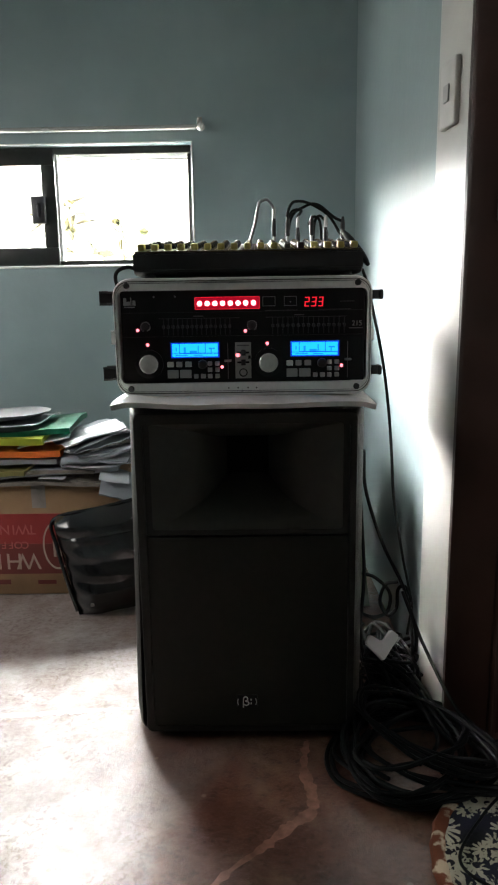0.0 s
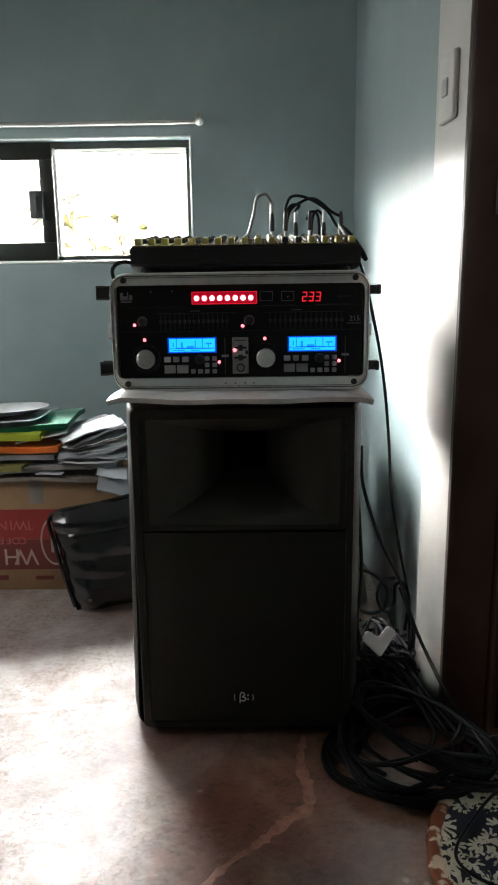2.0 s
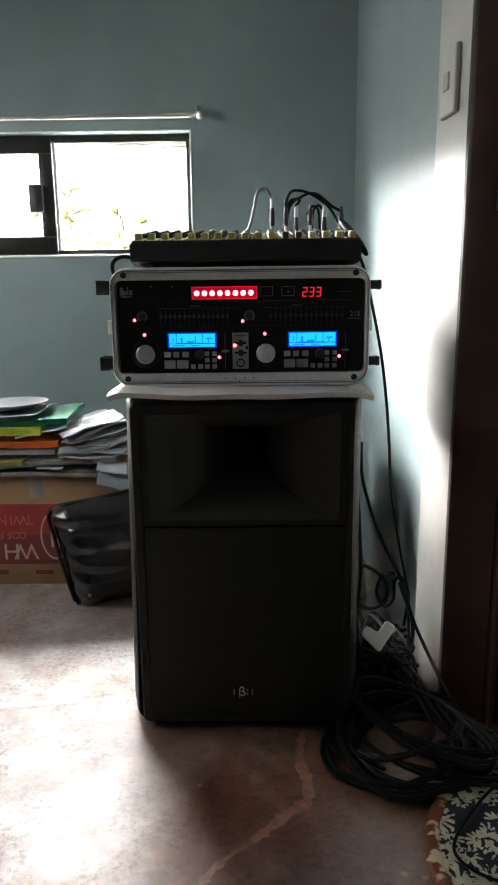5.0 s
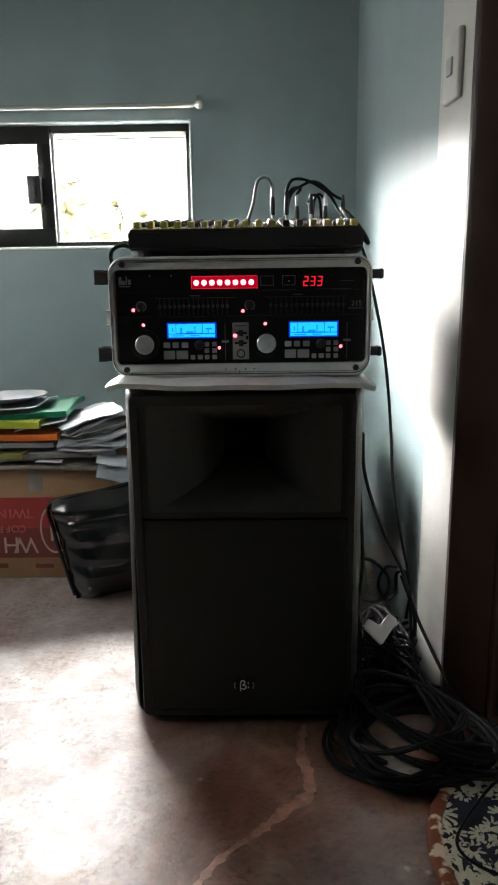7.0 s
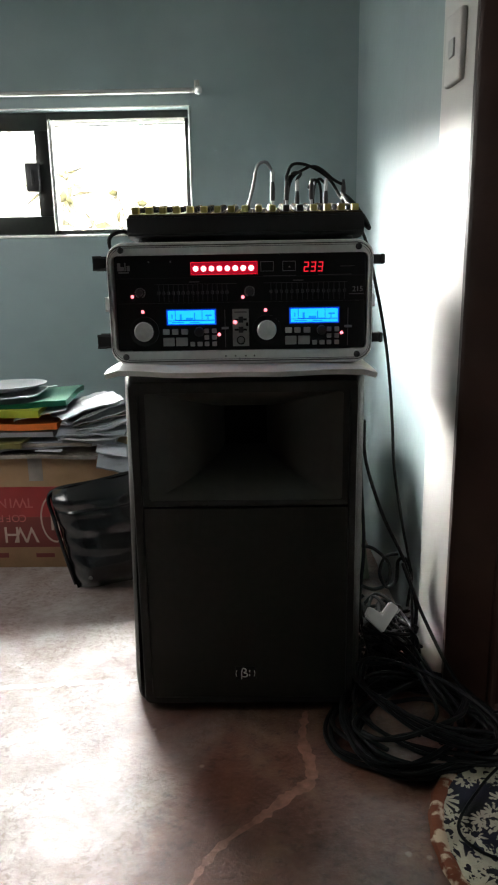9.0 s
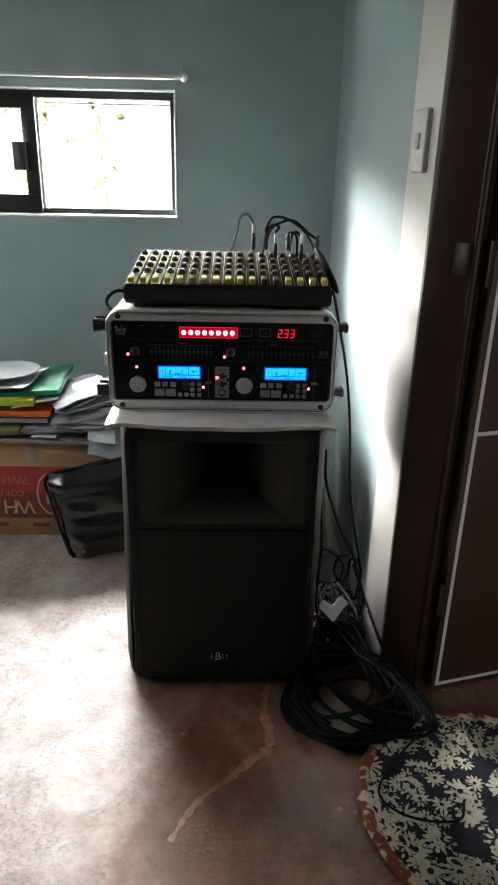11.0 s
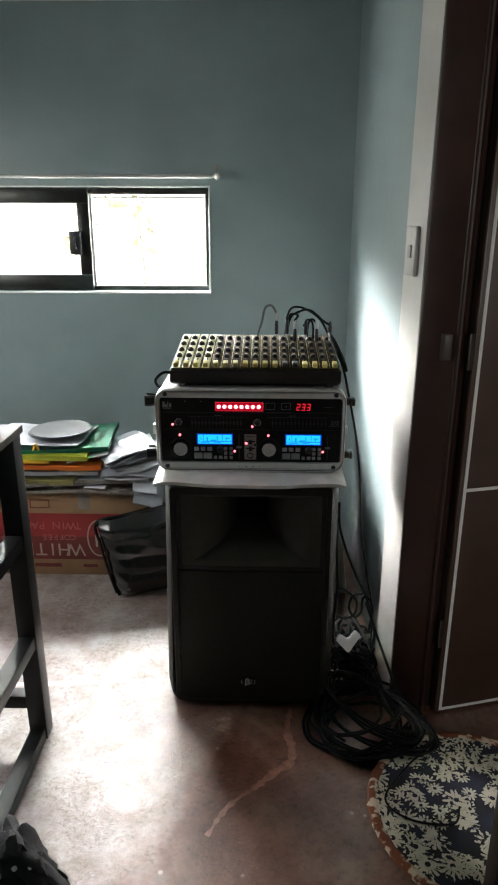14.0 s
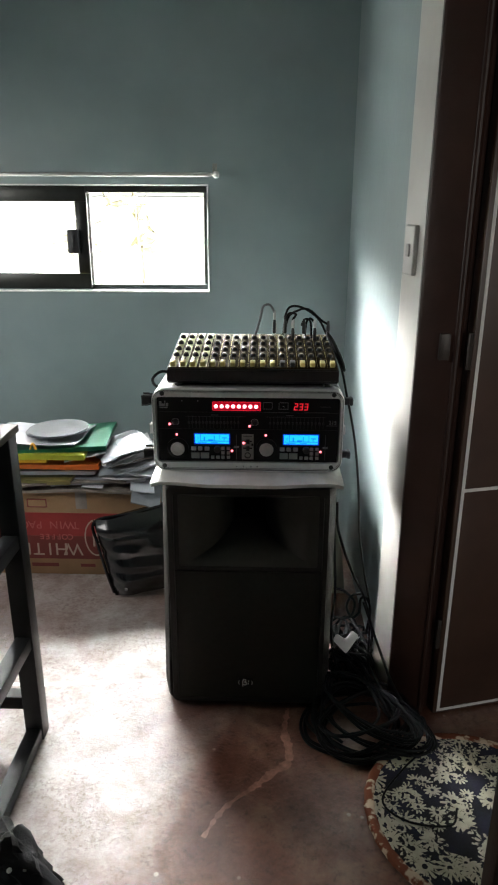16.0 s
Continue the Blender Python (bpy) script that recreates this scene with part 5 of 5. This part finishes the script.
for k, pts in enumerate((
    [(0.262, 0.12, 0.60), (0.272, 0.14, 0.50), (0.315, 0.15, 0.37), (0.362, 0.14, 0.27), (0.385, 0.10, 0.19), (0.405, 0.06, 0.14), (0.43, -0.03, 0.09), (0.46, -0.08, 0.05), (0.48, -0.13, 0.03), (0.46, -0.18, 0.02)],
    [(0.255, 0.16, 0.62), (0.262, 0.14, 0.45), (0.270, 0.13, 0.30), (0.262, 0.12, 0.16), (0.275, 0.06, 0.08), (0.30, -0.02, 0.05)],
    [(0.268, 0.14, 0.30), (0.300, 0.15, 0.285), (0.335, 0.155, 0.245), (0.330, 0.15, 0.200), (0.300, 0.15, 0.185), (0.265, 0.14, 0.200)],
    [(0.355, 0.16, 0.27), (0.325, 0.155, 0.265), (0.312, 0.15, 0.225), (0.330, 0.15, 0.190), (0.352, 0.155, 0.205), (0.356, 0.16, 0.25), (0.372, 0.15, 0.26), (0.385, 0.14, 0.22), (0.375, 0.13, 0.15)],
    [(0.36, 0.13, 0.26), (0.388, 0.1, 0.17), (0.375, 0.06, 0.10), (0.36, -0.01, 0.09), (0.38, -0.09, 0.07), (0.42, -0.16, 0.05)],
    [(0.34, 0.1, 0.12), (0.37, 0.03, 0.10), (0.40, -0.06, 0.075), (0.43, -0.13, 0.05), (0.40, -0.2, 0.04)],
    [(0.31, 0.1, 0.10), (0.35, 0.03, 0.10), (0.38, -0.06, 0.085), (0.41, -0.14, 0.05), (0.37, -0.21, 0.04)],
    [(0.29, 0.1, 0.09), (0.33, 0.03, 0.09), (0.36, -0.06, 0.09), (0.38, -0.14, 0.06), (0.33, -0.2, 0.05)],
)):
    part("hanging_cable", tube(bmesh.new(), pts, 0.0042, 8, 9), M["cable"], tangle)
plug = thing("white_adapter", "white angled plug adapter lying on the cables", "plug adapter")
b = bmesh.new()
prism(b, [(-0.034, 0.008), (0.002, -0.028), (0.040, 0.024), (0.022, 0.038), (0.002, 0.012), (-0.024, 0.028)], -0.012, 0.012)
bmesh.ops.bevel(b, geom=b.edges[:], offset=0.003, segments=2, affect="EDGES", clamp_overlap=True)
bmesh.ops.transform(b, matrix=Matrix.Translation((0.300, 0.06, 0.154)) @ pose(0, 0, 0, 62, 0, 0) @ Matrix.Scale(1.05, 4), verts=b.verts[:])
part("adapter_body", b, M["white_plastic"], plug)
b = bmesh.new()
for k in range(2):
    tube(b, [(0.330 + 0.007 * k, 0.068, 0.164), (0.338 + 0.007 * k, 0.072, 0.172)], 0.002, 6, smooth=False)
part("prong", b, M["chrome"], plug)
bm = bmesh.new()
tube(bm, [(0.48, -0.12, 0.03), (0.50, -0.16, 0.07), (0.505, -0.20, 0.03), (0.50, -0.22, 0.024), (0.42, -0.30, 0.024), (0.35, -0.40, 0.024), (0.40, -0.46, 0.024), (0.50, -0.47, 0.024), (0.53, -0.42, 0.024)], 0.0028, 7, 9)
tagged(part("thin_cable", bm, M["cable"]), "thin black cable trailing over the round rug", "cable")

# ---- round rug in the doorway ----
def rug_material():
    m = bpy.data.materials.new("daisy_print_rug")
    m.use_nodes = True
    nt = m.node_tree
    N, L = nt.nodes, nt.links
    b = N["Principled BSDF"]
    b.inputs["Roughness"].default_value = 0.95
    co = N.new("ShaderNodeTexCoord")

    def math_node(op, a, bb=None, c=None):
        n = N.new("ShaderNodeMath")
        n.operation = op
        for i, s in enumerate((a, bb, c)):
            if s is None:
                continue
            if isinstance(s, (int, float)):
                n.inputs[i].default_value = s
            else:
                L.new(s, n.inputs[i])
        return n.outputs[0]

    warp = N.new("ShaderNodeTexNoise")
    warp.inputs["Scale"].default_value, warp.inputs["Detail"].default_value = 75, 4
    L.new(co.outputs["Object"], warp.inputs["Vector"])
    total = None
    for scale, shift, petals, size in ((15.0, 0.0, 13, 0.47), (22.0, 3.7, 11, 0.42)):
        mp = N.new("ShaderNodeMapping")
        mp.inputs["Location"].default_value = (shift, shift * 1.7, 0)
        L.new(co.outputs["Object"], mp.inputs["Vector"])
        v = N.new("ShaderNodeTexVoronoi")
        v.voronoi_dimensions = "2D"
        v.inputs["Scale"].default_value = scale
        v.inputs["Randomness"].default_value = 0.85
        L.new(mp.outputs[0], v.inputs["Vector"])
        sub = N.new("ShaderNodeVectorMath")
        sub.operation = "SUBTRACT"
        L.new(mp.outputs[0], sub.inputs[0])
        L.new(v.outputs["Position"], sub.inputs[1])
        s = N.new("ShaderNodeSeparateXYZ")
        L.new(sub.outputs[0], s.inputs[0])
        ang = math_node("ARCTAN2", s.outputs["Y"], s.outputs["X"])
        sepc = N.new("ShaderNodeSeparateColor")
        L.new(v.outputs["Color"], sepc.inputs[0])
        wave = math_node("ABSOLUTE", math_node("SINE", math_node("MULTIPLY_ADD", ang, petals / 2, math_node("MULTIPLY", sepc.outputs[0], 6.0))))
        rad = math_node("MULTIPLY_ADD", wave, 0.30, size - 0.24)
        rad = math_node("MULTIPLY_ADD", math_node("SUBTRACT", warp.outputs["Fac"], 0.5), 0.62, rad)
        d = v.outputs["Distance"]
        inside = math_node("LESS_THAN", d, rad)
        centre = math_node("GREATER_THAN", d, 0.10)
        keep = math_node("GREATER_THAN", sepc.outputs[1], 0.30)
        f = math_node("MULTIPLY", math_node("MULTIPLY", inside, centre), keep)
        total = f if total is None else math_node("MAXIMUM", total, f)
    fleck = N.new("ShaderNodeTexNoise")
    fleck.inputs["Scale"].default_value, fleck.inputs["Detail"].default_value = 70, 4
    L.new(co.outputs["Object"], fleck.inputs["Vector"])
    total = math_node("MULTIPLY", total, math_node("GREATER_THAN", fleck.outputs["Fac"], 0.415))
    dark = N.new("ShaderNodeValToRGB")
    nz = N.new("ShaderNodeTexNoise")
    nz.inputs["Scale"].default_value, nz.inputs["Detail"].default_value = 14, 5
    L.new(co.outputs["Object"], nz.inputs["Vector"])
    L.new(nz.outputs["Fac"], dark.inputs["Fac"])
    e = dark.color_ramp.elements
    e[0].position, e[0].color = 0.38, (0.010, 0.010, 0.012, 1)
    e[1].position, e[1].color = 0.66, (0.016, 0.018, 0.040, 1)
    cream = N.new("ShaderNodeValToRGB")
    L.new(warp.outputs["Fac"], cream.inputs["Fac"])
    cream.color_ramp.elements[0].color = (0.40, 0.36, 0.24, 1)
    cream.color_ramp.elements[1].color = (0.74, 0.71, 0.58, 1)
    mx_ = N.new("ShaderNodeMix")
    mx_.data_type = "RGBA"
    L.new(total, mx_.inputs["Factor"])
    L.new(dark.outputs["Color"], mx_.inputs["A"])
    L.new(cream.outputs["Color"], mx_.inputs["B"])
    L.new(mx_.outputs["Result"], b.inputs["Base Color"])
    pile = N.new("ShaderNodeTexNoise")
    pile.inputs["Scale"].default_value = 420
    L.new(co.outputs["Object"], pile.inputs["Vector"])
    bp = N.new("ShaderNodeBump")
    bp.inputs["Strength"].default_value, bp.inputs["Distance"].default_value = 0.7, 0.004
    L.new(pile.outputs["Fac"], bp.inputs["Height"])
    L.new(bp.outputs["Normal"], b.inputs["Normal"])
    return m


rug = thing("round_rug", "round rug with cream daisies on black and a brown border", "rug", at=(0.572, -0.422, 0.0))
RR = 0.262
prof = [(RR - 0.016, 0.003), (RR - 0.014, 0.0165), (RR * 0.6, 0.018), (RR * 0.3, 0.0185), (0, 0.0185)]
part("rug_field", spin(bmesh.new(), prof, None, 72), rug_material(), rug)
b = bmesh.new()
n, k = 96, 8
rings = []
for i in range(n):
    a = 2 * math.pi * i / n
    rr = 0.0140 + 0.0016 * math.sin(a * 31)
    rings.append([b.verts.new(((RR - 0.008 + rr * math.cos(2 * math.pi * j / k)) * math.cos(a), (RR - 0.008 + rr * math.cos(2 * math.pi * j / k)) * math.sin(a), max(0.001, 0.011 + 0.010 * math.sin(2 * math.pi * j / k)))) for j in range(k)])
for i in range(n):
    for j in range(k):
        b.faces.new((rings[i][j], rings[(i + 1) % n][j], rings[(i + 1) % n][(j + 1) % k], rings[i][(j + 1) % k]))
bmesh.ops.recalc_face_normals(b, faces=b.faces[:])
binding = material("brown_patterned_border", (0.62, 0.50, 0.36), 0.8, scale=30, colour2=(0.19, 0.050, 0.018), bump=0.3, bump_scale=90)
for node in binding.node_tree.nodes:
    if node.type == "VALTORGB":
        node.color_ramp.elements[0].position, node.color_ramp.elements[1].position = 0.49, 0.55
part("border", b, binding, rug, "brown and cream patterned binding")

# ---- cracks filled in the floor ----
def crack(points, w, seed):
    g = random.Random(seed)
    line = smooth_line([(x, y, 0.0) for x, y in points], 8)
    bm = bmesh.new()
    L, R = [], []
    for i, c in enumerate(line):
        way = (line[min(i + 1, len(line) - 1)] - line[max(i - 1, 0)]).normalized()
        side = Vector((-way.y, way.x, 0))
        wd = w * (0.45 + 1.0 * g.random()) * (1 - 0.6 * abs(2 * i / len(line) - 1) ** 3)
        L.append(bm.verts.new(c + side * wd + Vector((0, 0, 0.0012))))
        R.append(bm.verts.new(c - side * wd * (0.7 + 0.5 * g.random()) + Vector((0, 0, 0.0012))))
    for i in range(len(line) - 1):
        bm.faces.new((L[i], L[i + 1], R[i + 1], R[i]))
    bmesh.ops.recalc_face_normals(bm, faces=bm.faces[:])
    for f in bm.faces:
        if f.normal.z < 0:
            f.normal_flip()
    return bm


for pts, w, sd in ((((0.126, -0.052), (0.118, -0.09), (0.112, -0.15), (0.122, -0.21), (0.118, -0.262), (0.075, -0.30), (0.031, -0.345), (-0.045, -0.415), (-0.09, -0.50)), 0.0105, 2), (((-0.95, 0.01), (-0.80, 0.028), (-0.68, 0.030), (-0.576, 0.040), (-0.50, 0.044), (-0.424, 0.055), (-0.34, 0.060), (-0.262, 0.068)), 0.009, 4)):
    structure("floor_crack", crack(pts, w, sd), M["crack_fill"] if sd == 2 else material("white_crack_filler", (0.66, 0.64, 0.61), 0.45, vary=0.35, scale=40), "pale filled crack in the concrete floor", "floor crack")

# ---- outdoors ----
structure("ground", boxed(-40, 40, BACK + 0.15, 60, -0.5, -0.3), M["ground"], "pale sunlit ground outside the window", "ground")
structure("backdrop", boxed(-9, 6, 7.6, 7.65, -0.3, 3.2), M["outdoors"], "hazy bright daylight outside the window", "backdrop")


def tree(x, y, h, n, seed):
    g = random.Random(seed)
    th = thing("slender_tree", "slender young tree with sparse yellowing leaves outside", "tree", group="trees outside", at=(x, y, -0.3))
    trunk, leaf = bmesh.new(), bmesh.new()
    tube(trunk, [(0, 0, 0), (0.03, 0.02, h * 0.4), (-0.02, 0, h * 0.75), (0.01, 0, h)], lambda t: 0.022 * (1 - 0.75 * t), 7, 6)
    for i in range(9):
        z = h * g.uniform(0.62, 0.97)
        a, r = g.uniform(0, 6.28), g.uniform(0.12, 0.34)
        tip = Vector((r * math.cos(a), r * math.sin(a), z + g.uniform(-0.05, 0.18)))
        tube(trunk, [(0, 0, z - 0.08), tip * 0.5 + Vector((0, 0, z * 0.5)), tip], lambda t: 0.007 * (1 - 0.7 * t), 5, 4)
        for k in range(n):
            c = tip + Vector((g.gauss(0, 0.06), g.gauss(0, 0.06), g.gauss(0, 0.09)))
            m = Matrix.Translation(c) @ Euler((g.uniform(-1.2, 0.4), g.uniform(-1, 1), g.uniform(0, 6.3))).to_matrix().to_4x4()
            q = g.uniform(0.10, 0.21)
            vs = [leaf.verts.new(m @ Vector(p)) for p in ((0, 0, 0), (q * 0.32, q * 0.6, 0.012), (0, q * 1.6, -0.015), (-q * 0.32, q * 0.6, 0.012))]
            leaf.faces.new(vs)
    part("trunk", trunk, M["bark"], th)
    part("crown", leaf, M["foliage"], th)


for x, y, h, n, sd in ((-1.98, 6.0, 2.25, 5, 1), (-1.42, 6.3, 2.30, 3, 2), (-3.3, 5.8, 2.4, 5, 3)):
    tree(x, y, h, n, sd)
